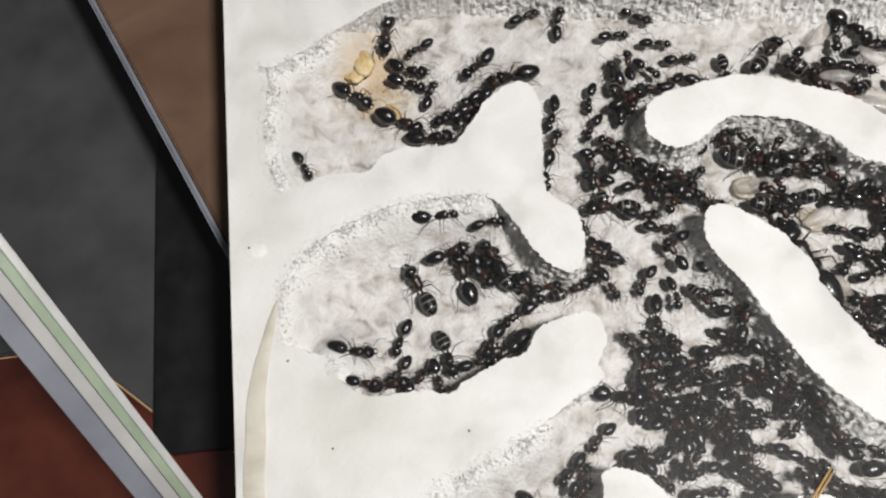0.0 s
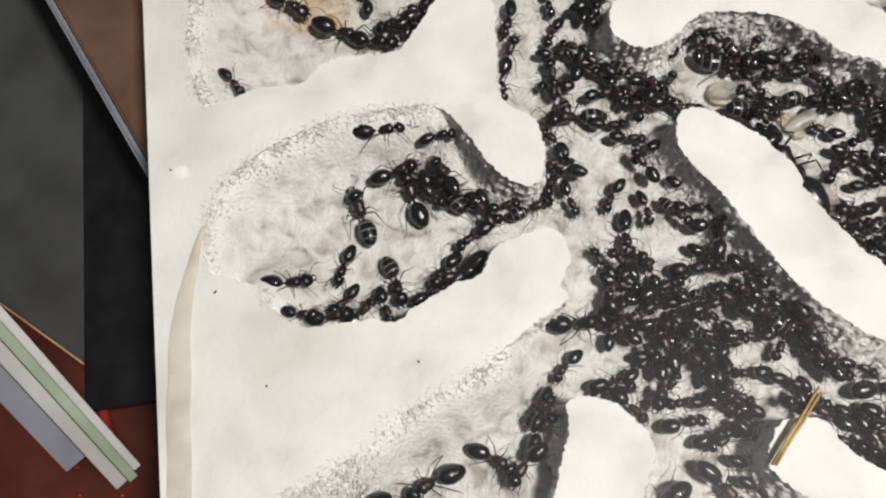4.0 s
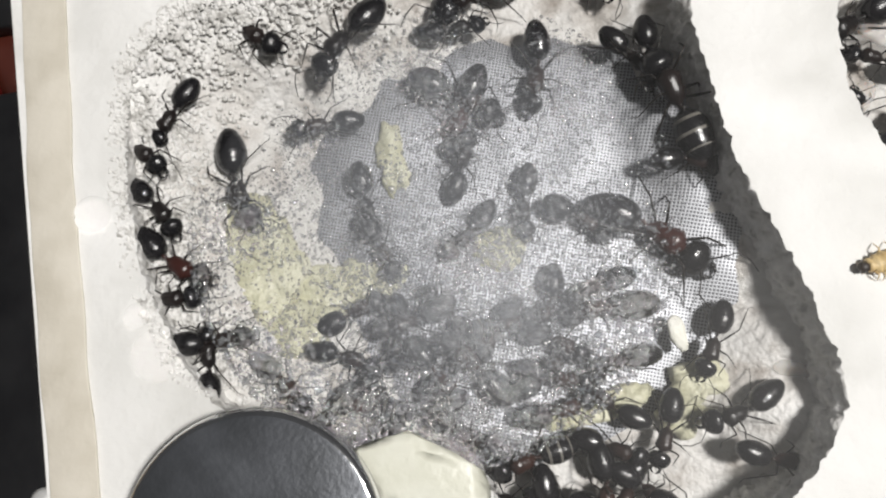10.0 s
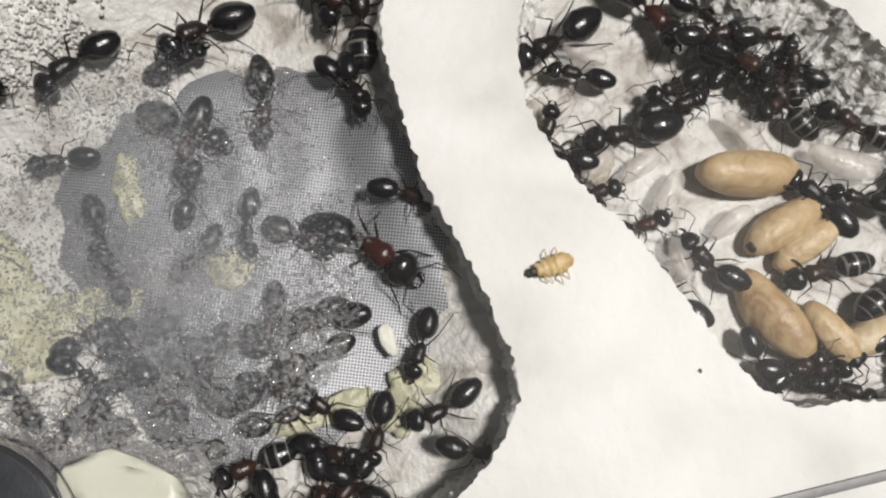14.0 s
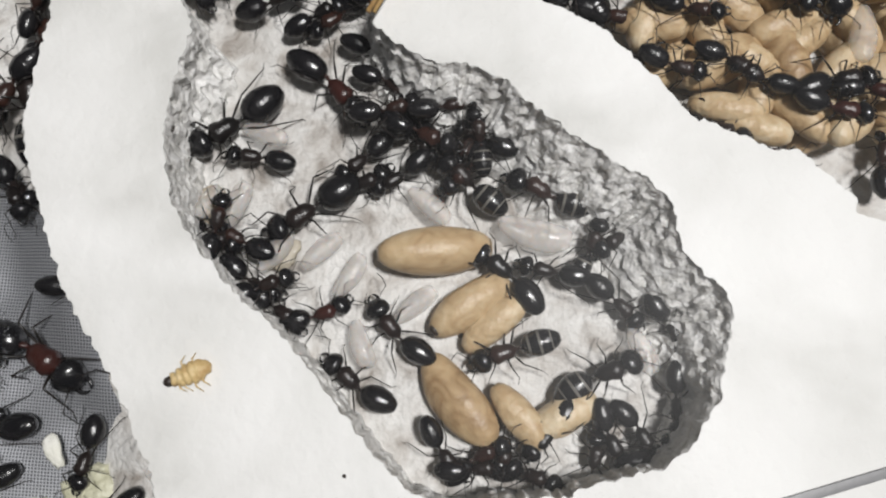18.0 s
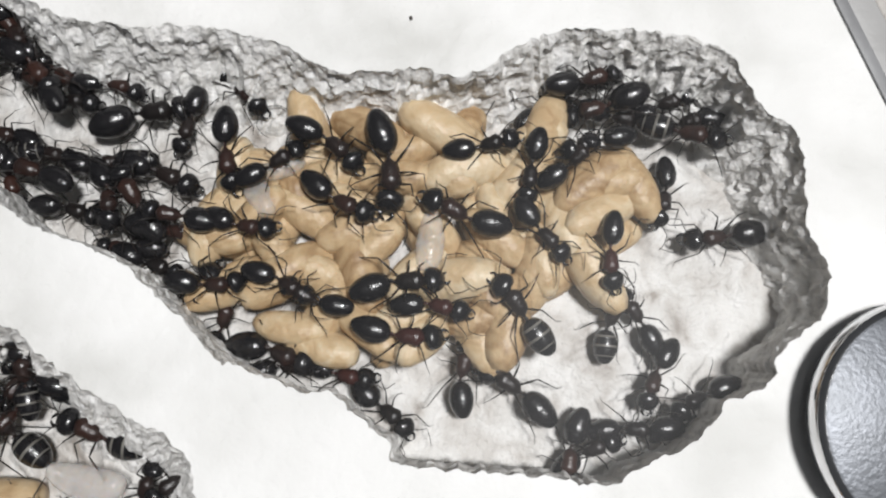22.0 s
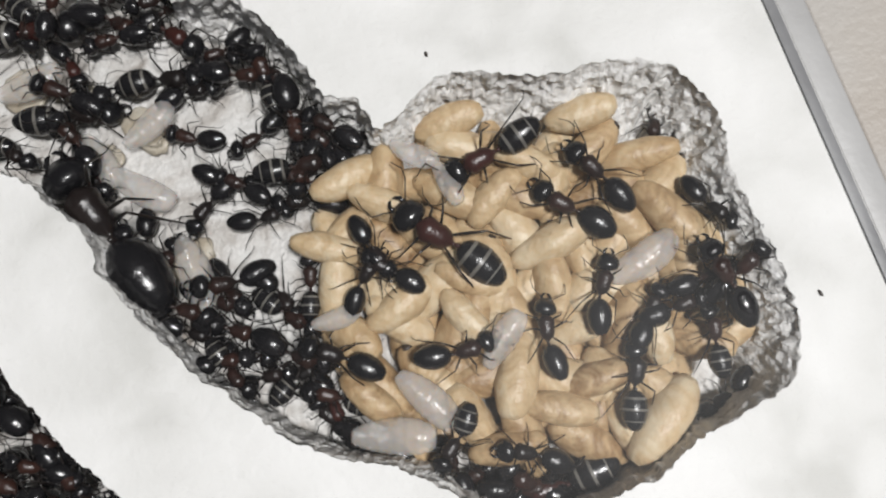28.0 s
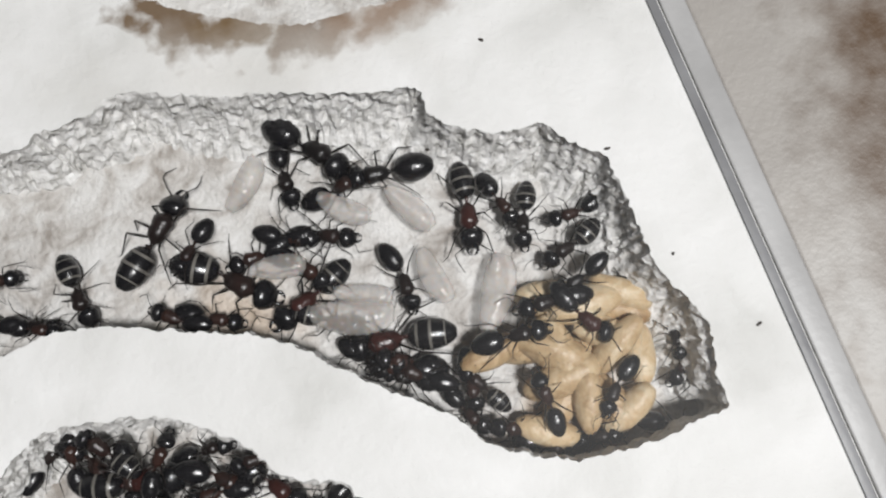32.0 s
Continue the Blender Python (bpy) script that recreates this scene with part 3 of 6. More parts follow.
    for hip, knee_x, knee_y, foot_x, foot_y in plan:
        for s in (1, -1):
            j = lambda a: rng.uniform(-a, a)  # noqa: E731
            dx = j(1.3)
            k = Vector((hip + (knee_x - 0.2) + dx * 0.6 + j(0.2), s * (knee_y * 0.5 + j(0.25)), 2.7 + j(0.35)))
            f = Vector((hip + foot_x + dx + j(0.4) - 0.5, s * (foot_y * 0.53 + j(0.5)), 0.45))
            toe = f + Vector((0.35 * (1 if foot_x > 0 else -1), s * 0.55, -0.4))
            hipv = Vector((hip, s * 0.38, 1.35))
            bm = bmesh.new()
            tube(bm, [hipv, hipv.lerp(k, 0.15) + Vector((0, 0, -0.1)), hipv.lerp(k, 0.55), k, k.lerp(f, 0.08), k.lerp(f, 0.6), f, toe],
                 [0.15, 0.09, 0.12, 0.07, 0.08, 0.066, 0.04, 0.025], 5)
            part("leg", bm, LEG, root)
    # elbowed feelers
    for s in (1, -1):
        a, b = rng.uniform(-0.4, 0.5), rng.uniform(-0.7, 0.7)
        bm = bmesh.new()
        tube(bm, [(3.85, 0.35 * s, 1.85), (4.4, (1.0 + a * 0.3) * s, 2.25), (4.95 - a * 0.5, (1.75 + a * 0.4) * s, 2.35), (5.7 + b * 0.3, (1.75 + b * 0.5) * s, 1.9), (6.6 + b * 0.3, (1.35 + b) * s, 1.2)],
             [0.06, 0.052, 0.052, 0.052, 0.035], 5)
        swung(bm, 2.4, nod)
        part("antenna", bm, LEG, root)
    return root


RED = surface("red_thorax", [(0.25, (0.015, 0.006, 0.005)), (0.6, (0.045, 0.013, 0.010)), (0.85, (0.085, 0.025, 0.016))], 300, 4, 0.3, 0.2, 4000)


# where the ants stand, in millimetres: x, y, heading, length, kind (plain, banded, red, crimson and banded)
UPPER_LEFT_ANTS = [(29.3, 137.1, -97, 11.2, "p"), (35.1, 133.1, -152, 6.5, "p"), (45.5, 128.0, -151, 8.9, "p"), (55.7, 136.9, 23, 7.0, "p"), (61.4, 135.1, 66, 7.8, "p"), (22.0, 124.5, -42, 9.6, "p"), (32.6, 128.9, -24, 9.0, "p"), (36.0, 122.9, 68, 6.7, "p"), (32.1, 126.2, -24, 8.1, "p"), (29.9, 118.4, -24, 10.3, "p"), (39.4, 118.2, -161, 8.5, "p"), (51.0, 124.3, -166, 11.5, "p"), (35.1, 114.2, -5, 9.7, "p"), (12.6, 110.7, -73, 6.5, "p"), (46.0, 122.3, 34, 7.9, "p"), (57.3, 115.5, -117, 8.3, "p"), (54.2, 104.2, -94, 7.9, "p"), (76.1, 134.0, -39, 8.0, "p"), (71.3, 130.5, 1, 6.5, "p"), (78.7, 127.6, -20, 6.5, "p"), (82.5, 123.7, -2, 6.5, "p"), (111.2, 123.9, -101, 7.7, "p"), (116.0, 121.1, 9, 7.6, "p"), (87.2, 104.9, -59, 8.2, "p")]
UPPER_LEFT_ANTS_B = [(82.9, 106.0, 29, 6.6, "p"), (79.3, 99.7, 46, 6.5, "p"), (68.9, 94.3, -8, 7.0, "p"), (59.5, 92.0, 108, 7.1, "p"), (92.1, 87.4, -74, 6.9, "p"), (94.7, 79.9, -95, 6.5, "p"), (71.4, 79.8, -92, 6.5, "p"), (78.2, 82.5, -34, 6.5, "p"), (77.7, 78.8, -4, 7.7, "p"), (67.3, 76.3, -95, 8.4, "p"), (78.1, 71.2, -57, 6.5, "p"), (80.2, 73.2, -97, 6.5, "p"), (70.6, 61.1, 82, 6.5, "p"), (77.2, 62.2, 136, 6.5, "p"), (85.2, 57.4, -133, 6.5, "p"), (77.7, 57.6, 8, 6.5, "p"), (30.6, 54.0, -137, 6.5, "p")]
POCKET_ANTS = [(30.0, 86.2, 107, 10.6, "b"), (37.2, 87.5, 99, 10.1, "p"), (33.5, 74.8, -88, 8.8, "b"), (25.8, 78.5, -116, 7.2, "p"), (18.2, 76.2, -11, 8.5, "p"), (34.2, 97.3, 1, 9.4, "p"), (35.5, 91.7, 17, 8.5, "p"), (43.3, 87.9, 94, 9.3, "b"), (44.3, 87.4, 140, 10.7, "p"), (54.7, 83.0, 15, 8.2, "b"), (59.5, 86.5, -129, 8.7, "p"), (40.6, 75.8, -124, 7.5, "p"), (45.5, 79.9, -152, 7.2, "p"), (43.4, 74.3, -152, 9.7, "p"), (31.1, 71.4, -76, 6.5, "p"), (25.3, 73.0, -147, 6.5, "p"), (23.4, 71.0, 2, 8.2, "p"), (37.7, 72.6, 12, 6.5, "p"), (42.7, 95.5, 0, 6.5, "p"), (38.8, 90.1, 131, 7.4, "p"), (48.4, 84.0, -61, 6.9, "p"), (62.6, 72.1, 118, 6.5, "p")]
TONGUE_ANTS = [(58.3, 64.9, 1, 10.8, "p"), (65.0, 68.8, -28, 7.3, "p"), (54.8, 59.0, -140, 6.5, "p"), (81.8, 58.8, 165, 6.5, "p"), (69.3, 48.8, 5, 7.0, "p"), (99.7, 47.4, -126, 6.5, "p"), (50.6, 54.1, -126, 6.8, "p"), (42.2, 48.7, -38, 8.3, "p")]
MIST_ANTS = [(16.6, 45.2, -46, 7.4, "p"), (23.4, 44.1, -136, 8.8, "p"), (38.3, 39.6, -107, 8.4, "p"), (34.1, 46.7, -160, 9.8, "p"), (31.7, 44.0, 4, 6.5, "p"), (31.4, 38.6, -36, 8.8, "p"), (31.5, 37.2, -116, 8.6, "r"), (30.7, 33.1, 69, 6.5, "p"), (21.0, 37.9, 180, 6.5, "p"), (23.1, 31.4, -84, 6.5, "p"), (23.5, 27.5, -77, 6.5, "p"), (35.1, 29.2, -101, 6.5, "p"), (44.3, 25.4, -46, 11.5, "r"), (47.3, 29.8, -20, 6.5, "p"), (46.8, 16.4, -121, 6.5, "p"), (47.3, 11.3, -168, 7.3, "p"), (39.1, 21.7, -168, 6.5, "p"), (39.6, 16.9, -168, 6.5, "p"), (10.5, 39.2, -128, 6.5, "p"), (7.7, 37.1, -49, 6.5, "p"), (13.9, 34.2, -82, 8.8, "p"), (8.4, 32.7, -59, 6.5, "p"), (9.2, 28.4, -40, 7.6, "r"), (8.2, 26.1, -8, 6.5, "p")]
MIST_ANTS_B = [(11.2, 22.2, 0, 6.5, "p"), (11.1, 20.4, 90, 6.5, "p"), (15.7, 19.1, -60, 6.5, "p"), (20.9, 23.0, 19, 6.5, "p"), (20.1, 20.3, -34, 6.5, "p"), (23.5, 20.9, -106, 6.5, "p"), (18.4, 16.0, -138, 6.5, "p"), (22.0, 16.2, 105, 6.5, "p"), (27.2, 17.7, 25, 6.5, "p"), (31.0, 19.5, -127, 6.5, "p"), (35.4, 18.4, -39, 6.5, "p"), (27.9, 21.8, 125, 6.5, "p"), (34.1, 16.4, 32, 6.5, "p"), (38.5, 13.2, 130, 6.5, "p"), (38.0, 10.4, -29, 6.5, "p"), (27.5, 13.3, -34, 6.5, "p"), (42.1, 10.7, -117, 6.5, "p"), (48.7, 7.7, -17, 6.5, "p"), (46.2, 38.6, -90, 6.5, "p"), (45.0, 39.0, -56, 6.5, "p"), (38.7, 27.2, -35, 6.5, "p"), (35.5, 21.1, -122, 6.5, "p"), (30.6, 27.3, -145, 6.5, "p")]
MIST_SOUTH_ANTS = [(29.4, 8.0, -41, 6.5, "p"), (33.6, 6.5, -49, 6.5, "p"), (39.0, 7.3, -145, 6.5, "p"), (41.9, 4.7, -45, 6.5, "p"), (36.9, 5.3, -37, 6.5, "p"), (33.9, 4.7, 1, 6.5, "p"), (39.6, 7.2, -54, 6.5, "p")]
BROOD_ANTS = [(63.3, 39.5, -162, 10.0, "p"), (72.1, 40.4, -63, 9.3, "r"), (64.7, 35.7, 158, 6.6, "p"), (72.9, 33.4, -157, 6.5, "p"), (67.8, 30.3, -160, 9.6, "p"), (72.0, 31.5, 6, 6.9, "p"), (76.4, 42.2, -50, 6.5, "p"), (76.5, 39.0, -48, 6.5, "p"), (77.8, 33.7, -65, 6.5, "p"), (79.1, 32.5, -74, 6.5, "p"), (75.6, 31.2, -168, 6.5, "p"), (84.0, 33.6, -64, 6.5, "p"), (81.8, 32.4, -135, 6.5, "p"), (82.9, 32.2, 136, 6.5, "p"), (80.8, 29.1, 119, 8.1, "b"), (86.3, 26.1, 132, 8.4, "b"), (91.0, 21.4, -165, 6.5, "p"), (88.6, 21.0, 49, 6.5, "b"), (81.7, 20.9, 123, 8.5, "p"), (80.3, 15.0, -179, 8.0, "b"), (71.8, 18.8, 115, 7.8, "p"), (67.6, 15.8, 120, 7.6, "p"), (86.3, 11.4, 0, 8.3, "b"), (76.9, 8.3, -76, 6.5, "p")]
BROOD_ANTS_B = [(92.5, 13.6, -74, 6.5, "p"), (89.1, 16.5, -61, 6.5, "p"), (66.2, 22.1, 2, 6.5, "r"), (59.6, 30.8, -49, 6.5, "p"), (61.8, 29.4, 135, 6.5, "p"), (61.8, 26.3, -49, 6.5, "p"), (63.2, 23.3, -50, 6.5, "p"), (72.6, 9.2, -69, 6.5, "p"), (74.7, 7.1, -7, 6.5, "p"), (78.6, 5.7, -33, 6.5, "p"), (83.4, 5.0, 58, 6.5, "b"), (81.2, 8.2, -149, 6.5, "p"), (85.3, 6.8, -81, 6.5, "p"), (87.9, 6.7, -76, 6.5, "p"), (91.1, 8.0, -101, 6.5, "p"), (91.2, 6.6, -140, 6.5, "p"), (93.7, 8.8, -99, 6.5, "p"), (88.6, 4.2, -1, 6.5, "p"), (85.0, 20.0, 150, 6.5, "p")]
CROSSING_ANTS = [(67.5, 71.6, -169, 6.5, "p"), (75.1, 69.4, -154, 6.5, "p"), (73.8, 55.8, -104, 6.5, "p"), (68.3, 53.8, 44, 6.5, "p"), (69.0, 52.5, -166, 6.5, "p"), (65.7, 60.0, -7, 6.5, "p"), (65.2, 57.0, 40, 6.5, "p"), (60.2, 55.3, 17, 6.5, "p"), (79.6, 54.2, 171, 6.5, "p"), (72.6, 46.5, 9, 6.5, "p"), (75.1, 50.4, -35, 6.5, "p"), (77.7, 50.2, 146, 6.5, "p"), (84.8, 52.2, -34, 6.5, "p"), (89.1, 58.7, 177, 7.3, "p"), (104.5, 49.1, -60, 7.2, "p"), (97.6, 39.2, 152, 6.5, "p"), (85.7, 64.8, -69, 6.5, "p"), (84.1, 68.1, -45, 6.5, "p"), (87.7, 61.5, -61, 6.5, "p"), (90.2, 59.5, -43, 6.5, "p"), (80.7, 65.2, -49, 6.5, "p"), (70.0, 65.2, -169, 6.5, "p"), (62.1, 62.9, 52, 6.5, "p")]
LOWER_RIGHT_ANTS = [(102.1, 43.3, -100, 7.3, "p"), (109.7, 41.1, -57, 7.4, "p"), (113.5, 38.2, -104, 8.8, "p"), (120.7, 36.8, -7, 6.5, "p"), (126.5, 33.1, 23, 6.5, "p"), (123.4, 33.7, -120, 6.5, "p"), (117.5, 32.2, 126, 7.8, "p"), (109.0, 36.4, -49, 7.2, "p"), (101.7, 37.0, -32, 6.5, "p"), (95.9, 44.0, -39, 7.8, "p"), (122.1, 29.0, -66, 6.5, "p"), (126.2, 25.4, -109, 6.5, "r"), (125.2, 21.1, 45, 6.5, "b"), (127.1, 20.6, 107, 6.5, "p"), (126.6, 16.4, -135, 6.5, "p"), (118.8, 24.1, 101, 7.6, "b"), (103.1, 32.0, -53, 6.5, "p"), (104.9, 30.0, 134, 6.5, "p"), (111.1, 29.2, -18, 7.8, "p"), (113.0, 26.7, -32, 6.5, "r"), (110.0, 25.1, -29, 7.5, "r"), (113.1, 21.4, 57, 6.8, "p"), (116.0, 18.3, 122, 7.8, "p")]
LOWER_RIGHT_ANTS_B = [(101.1, 25.9, -16, 6.5, "p"), (104.7, 24.2, -34, 6.5, "r"), (106.8, 20.8, -57, 6.5, "p"), (97.5, 31.1, 53, 6.5, "p"), (123.9, 41.4, 4, 6.5, "p"), (127.8, 41.6, -27, 6.5, "p"), (126.7, 38.3, -8, 6.5, "p"), (129.6, 39.4, -12, 6.5, "p"), (135.4, 38.2, 175, 6.5, "p"), (131.8, 36.1, -34, 6.5, "p"), (135.5, 35.9, -3, 6.5, "p"), (136.4, 33.6, -8, 6.5, "p"), (140.0, 32.3, -42, 6.5, "p"), (128.5, 34.0, 178, 6.5, "p"), (94.4, 52.6, -33, 6.5, "p"), (96.3, 49.6, -13, 9.2, "p"), (91.0, 52.7, -30, 6.5, "p"), (88.4, 48.8, -46, 6.5, "p"), (91.4, 46.1, -47, 6.5, "p"), (88.7, 43.9, -40, 6.5, "p"), (92.4, 40.8, -45, 6.5, "p"), (93.9, 37.9, -34, 6.5, "p"), (97.9, 33.9, -15, 6.5, "p"), (141.4, 25.2, -92, 6.5, "p")]
LOWER_RIGHT_ANTS_C = [(129.2, 13.7, -174, 6.5, "p"), (123.4, 13.6, -25, 6.5, "p"), (119.9, 13.0, 4, 6.5, "p"), (127.6, 12.3, -5, 6.5, "p"), (132.6, 28.8, -131, 6.5, "p"), (105.2, 40.8, 15, 6.5, "p")]
HEAP_ANTS = [(101.8, 86.9, 151, 6.5, "p"), (103.2, 83.3, -35, 6.5, "p"), (102.1, 91.7, -9, 6.5, "p"), (110.6, 86.3, 160, 6.9, "b"), (114.9, 82.6, 1, 6.5, "p"), (118.3, 82.0, -145, 6.5, "p"), (124.4, 77.0, -173, 9.8, "c"), (138.4, 75.5, -126, 6.5, "b"), (132.2, 72.7, 125, 8.1, "p"), (130.0, 69.7, 128, 8.3, "p"), (118.6, 71.5, 133, 11.5, "c"), (112.8, 72.6, -71, 6.5, "p"), (113.8, 70.6, 134, 6.6, "p"), (111.3, 70.7, 40, 6.5, "p"), (108.6, 79.1, 164, 7.3, "p"), (104.7, 78.0, 1, 6.5, "p"), (104.5, 71.7, -80, 6.7, "p"), (98.4, 72.7, -34, 7.1, "p"), (116.6, 62.7, -2, 7.5, "p"), (123.4, 61.5, 77, 7.2, "p"), (128.8, 63.5, 58, 7.2, "p"), (128.5, 56.3, 63, 7.7, "b"), (131.5, 60.6, 44, 6.5, "p"), (135.5, 57.3, 75, 6.5, "b")]
HEAP_ANTS_B = [(137.0, 61.4, 11, 6.5, "p"), (141.3, 71.5, -49, 6.5, "p"), (139.0, 66.8, -61, 6.5, "p"), (135.8, 52.4, -171, 6.5, "p"), (107.3, 65.1, 147, 7.9, "p"), (106.2, 62.8, -81, 6.5, "r"), (103.3, 64.3, 2, 6.5, "b"), (105.4, 60.9, 121, 6.5, "p"), (108.0, 57.6, 152, 6.5, "p"), (114.7, 55.9, -152, 6.5, "b"), (119.4, 53.8, 150, 6.8, "p"), (120.8, 50.4, 176, 10.8, "c"), (113.8, 53.2, 7, 6.5, "p"), (96.2, 71.7, -31, 6.5, "p"), (100.0, 68.5, -27, 6.5, "p"), (100.9, 66.0, -4, 6.5, "p"), (133.7, 60.6, 4, 6.5, "p")]
QUEEN_ROOM_ANTS = [(90.3, 101.6, -8, 11.5, "c"), (92.6, 97.3, -76, 6.5, "r"), (101.9, 97.2, -51, 8.5, "c"), (100.2, 93.6, -22, 8.9, "b"), (91.4, 92.7, -10, 10.0, "b"), (100.8, 81.2, -144, 6.9, "p"), (106.5, 85.5, -164, 6.5, "p"), (105.7, 94.0, -175, 6.5, "p"), (109.6, 91.4, -60, 6.5, "p"), (75.1, 101.7, -13, 8.9, "c"), (69.1, 99.9, 4, 6.5, "p"), (74.3, 98.4, 149, 6.5, "p"), (64.0, 107.4, 10, 6.5, "p"), (62.5, 101.8, -180, 6.5, "p"), (63.8, 96.3, 176, 10.8, "b"), (71.4, 91.8, -7, 6.5, "p"), (80.8, 95.7, -10, 6.5, "b"), (85.6, 91.6, -40, 6.5, "p"), (66.9, 82.9, -128, 6.5, "p"), (60.0, 83.1, -83, 6.5, "p"), (62.4, 89.0, -52, 6.5, "p"), (69.5, 121.5, 83, 8.6, "b"), (76.0, 122.3, -46, 6.5, "p"), (64.1, 118.1, -91, 6.5, "p")]
QUEEN_ROOM_ANTS_B = [(63.6, 112.1, -126, 6.5, "p"), (79.3, 118.8, -162, 6.5, "r"), (69.6, 114.5, -93, 6.5, "p"), (67.6, 104.9, -44, 6.5, "p"), (102.1, 99.2, 20, 6.5, "p"), (97.0, 101.9, 1, 6.5, "p"), (104.7, 92.8, -1, 6.5, "p"), (110.1, 82.3, 10, 6.5, "p")]
UPPER_RIGHT_ANTS = [(114.3, 125.6, -49, 11.0, "p"), (120.8, 120.7, 174, 9.6, "p"), (126.9, 114.8, -104, 9.5, "c"), (130.0, 114.5, -72, 6.5, "p"), (131.7, 112.1, -120, 7.2, "b"), (136.3, 111.0, -179, 6.5, "p"), (134.7, 108.2, -172, 7.3, "b"), (113.3, 117.2, -30, 7.8, "p"), (119.2, 110.9, -88, 7.7, "p"), (110.2, 112.2, -160, 9.8, "c"), (103.3, 116.3, -50, 11.5, "b"), (98.2, 121.9, 44, 11.5, "b"), (90.0, 120.0, -82, 8.1, "b"), (100.8, 113.2, -28, 6.9, "p"), (84.9, 118.8, -30, 6.5, "p"), (116.7, 105.6, 175, 11.5, "c"), (126.5, 102.2, -7, 7.7, "p"), (132.7, 101.8, -60, 8.1, "r"), (130.9, 104.0, 177, 7.7, "p"), (121.6, 99.7, -95, 6.5, "p"), (122.6, 99.0, 120, 6.5, "b"), (127.5, 95.9, 95, 6.5, "p"), (130.9, 92.5, -147, 6.5, "p"), (133.4, 95.2, -137, 6.5, "p")]
UPPER_RIGHT_ANTS_B = [(140.6, 97.5, -101, 6.5, "b"), (137.3, 90.0, -43, 6.5, "p"), (140.6, 95.0, -139, 6.5, "p"), (138.4, 103.6, -178, 6.5, "p"), (134.2, 105.1, -169, 6.5, "p"), (116.6, 101.8, 141, 6.5, "p"), (120.5, 97.3, -62, 6.5, "p"), (126.1, 92.1, -42, 6.5, "p"), (130.1, 91.1, -4, 6.5, "p"), (113.4, 104.7, -53, 6.5, "p")]
# ants that walk: kind, length, then second, x, y, heading
WALKERS = [
    ("p", 7.2, [(0, 130.6, 27.0, 150), (21, 131.8, 26.5, 165), (21.5, 134.0, 25.0, 172), (22, 135.6, 24.3, 170), (23, 136.6, 22.8, 160), (23.5, 137.6, 22.7, 172), (24.3, 138.2, 20.6, 150), (32, 138.0, 19.8, 145)]),
    ("b", 10.4, [(0, 47.8, 27.0, 120), (8, 48.0, 27.8, 124), (9, 48.2, 28.6, 122), (9.5, 48.0, 30.4, 116), (10, 47.4, 34.5, 104), (10.5, 47.2, 40.4, 98), (11.2, 47.6, 44.4, 84), (32, 48.0, 45.4, 80)]),
]
QUEEN = (92.6, 81.9, 110, 16.6)
# the groups, and the second at which each stands as set out
ANT_GROUPS = [(UPPER_LEFT_ANTS, 0), (UPPER_LEFT_ANTS_B, 0), (POCKET_ANTS, 2), (TONGUE_ANTS, 5.5), (MIST_ANTS, 11), (MIST_ANTS_B, 11), (MIST_SOUTH_ANTS, 13.5), (BROOD_ANTS, 18), (BROOD_ANTS_B, 18), (CROSSING_ANTS, 20.5), (LOWER_RIGHT_ANTS, 23), (LOWER_RIGHT_ANTS_B, 23), (LOWER_RIGHT_ANTS_C, 23), (HEAP_ANTS, 26), (HEAP_ANTS_B, 26), (QUEEN_ROOM_ANTS, 30), (QUEEN_ROOM_ANTS_B, 30), (UPPER_RIGHT_ANTS, 32), (UPPER_RIGHT_ANTS_B, 32)]
# where ants crowd: half width of the band and the line that it follows, in millimetres
BANDS_A = [
    (2.7, [(71.5, 8.3), (77.0, 5.9), (83.9, 5.2), (90.0, 6.0), (93.4, 8.6), (94.3, 11.9)]),
    (1.3, [(58.8, 31.5), (62.1, 25.8), (64.6, 21.4)]),
    (2.4, [(75.7, 43.6), (77.6, 36.4), (81.8, 32.6), (84.0, 29.0)]),
    (2.6, [(85.5, 48.9), (90.1, 44.7), (93.6, 38.5), (96.4, 33.7), (98.0, 28.5)]),
    (1.7, [(87.8, 58.4), (89.9, 54.9), (93.5, 52.0)]),
    (2.4, [(122.3, 41.7), (126.0, 39.8), (129.9, 37.3), (134.4, 34.1), (139.9, 32.1)]),
    (1.1, [(99.6, 26.3), (104.2, 23.7), (106.9, 19.7)]),
]
BANDS_B = [
    (1.3, [(118.0, 13.3), (124.6, 13.0), (130.4, 13.7)]),
    (1.3, [(141.9, 28.8), (140.8, 24.4), (139.3, 20.6)]),
    (1.8, [(94.2, 73.4), (98.3, 69.0), (102.6, 63.5), (106.6, 59.2), (111.8, 54.8), (115.3, 51.2), (121.8, 49.4)]),
    (2.3, [(107.0, 90.3), (109.4, 86.0), (113.1, 83.0)]),
    (2.1, [(89.0, 96.9), (91.2, 93.2), (94.7, 94.8)]),
    (2.1, [(105.3, 80.9), (108.7, 78.7), (111.4, 80.9)]),
    (2.3, [(103.5, 74.7), (105.5, 69.9), (105.9, 66.3)]),
]
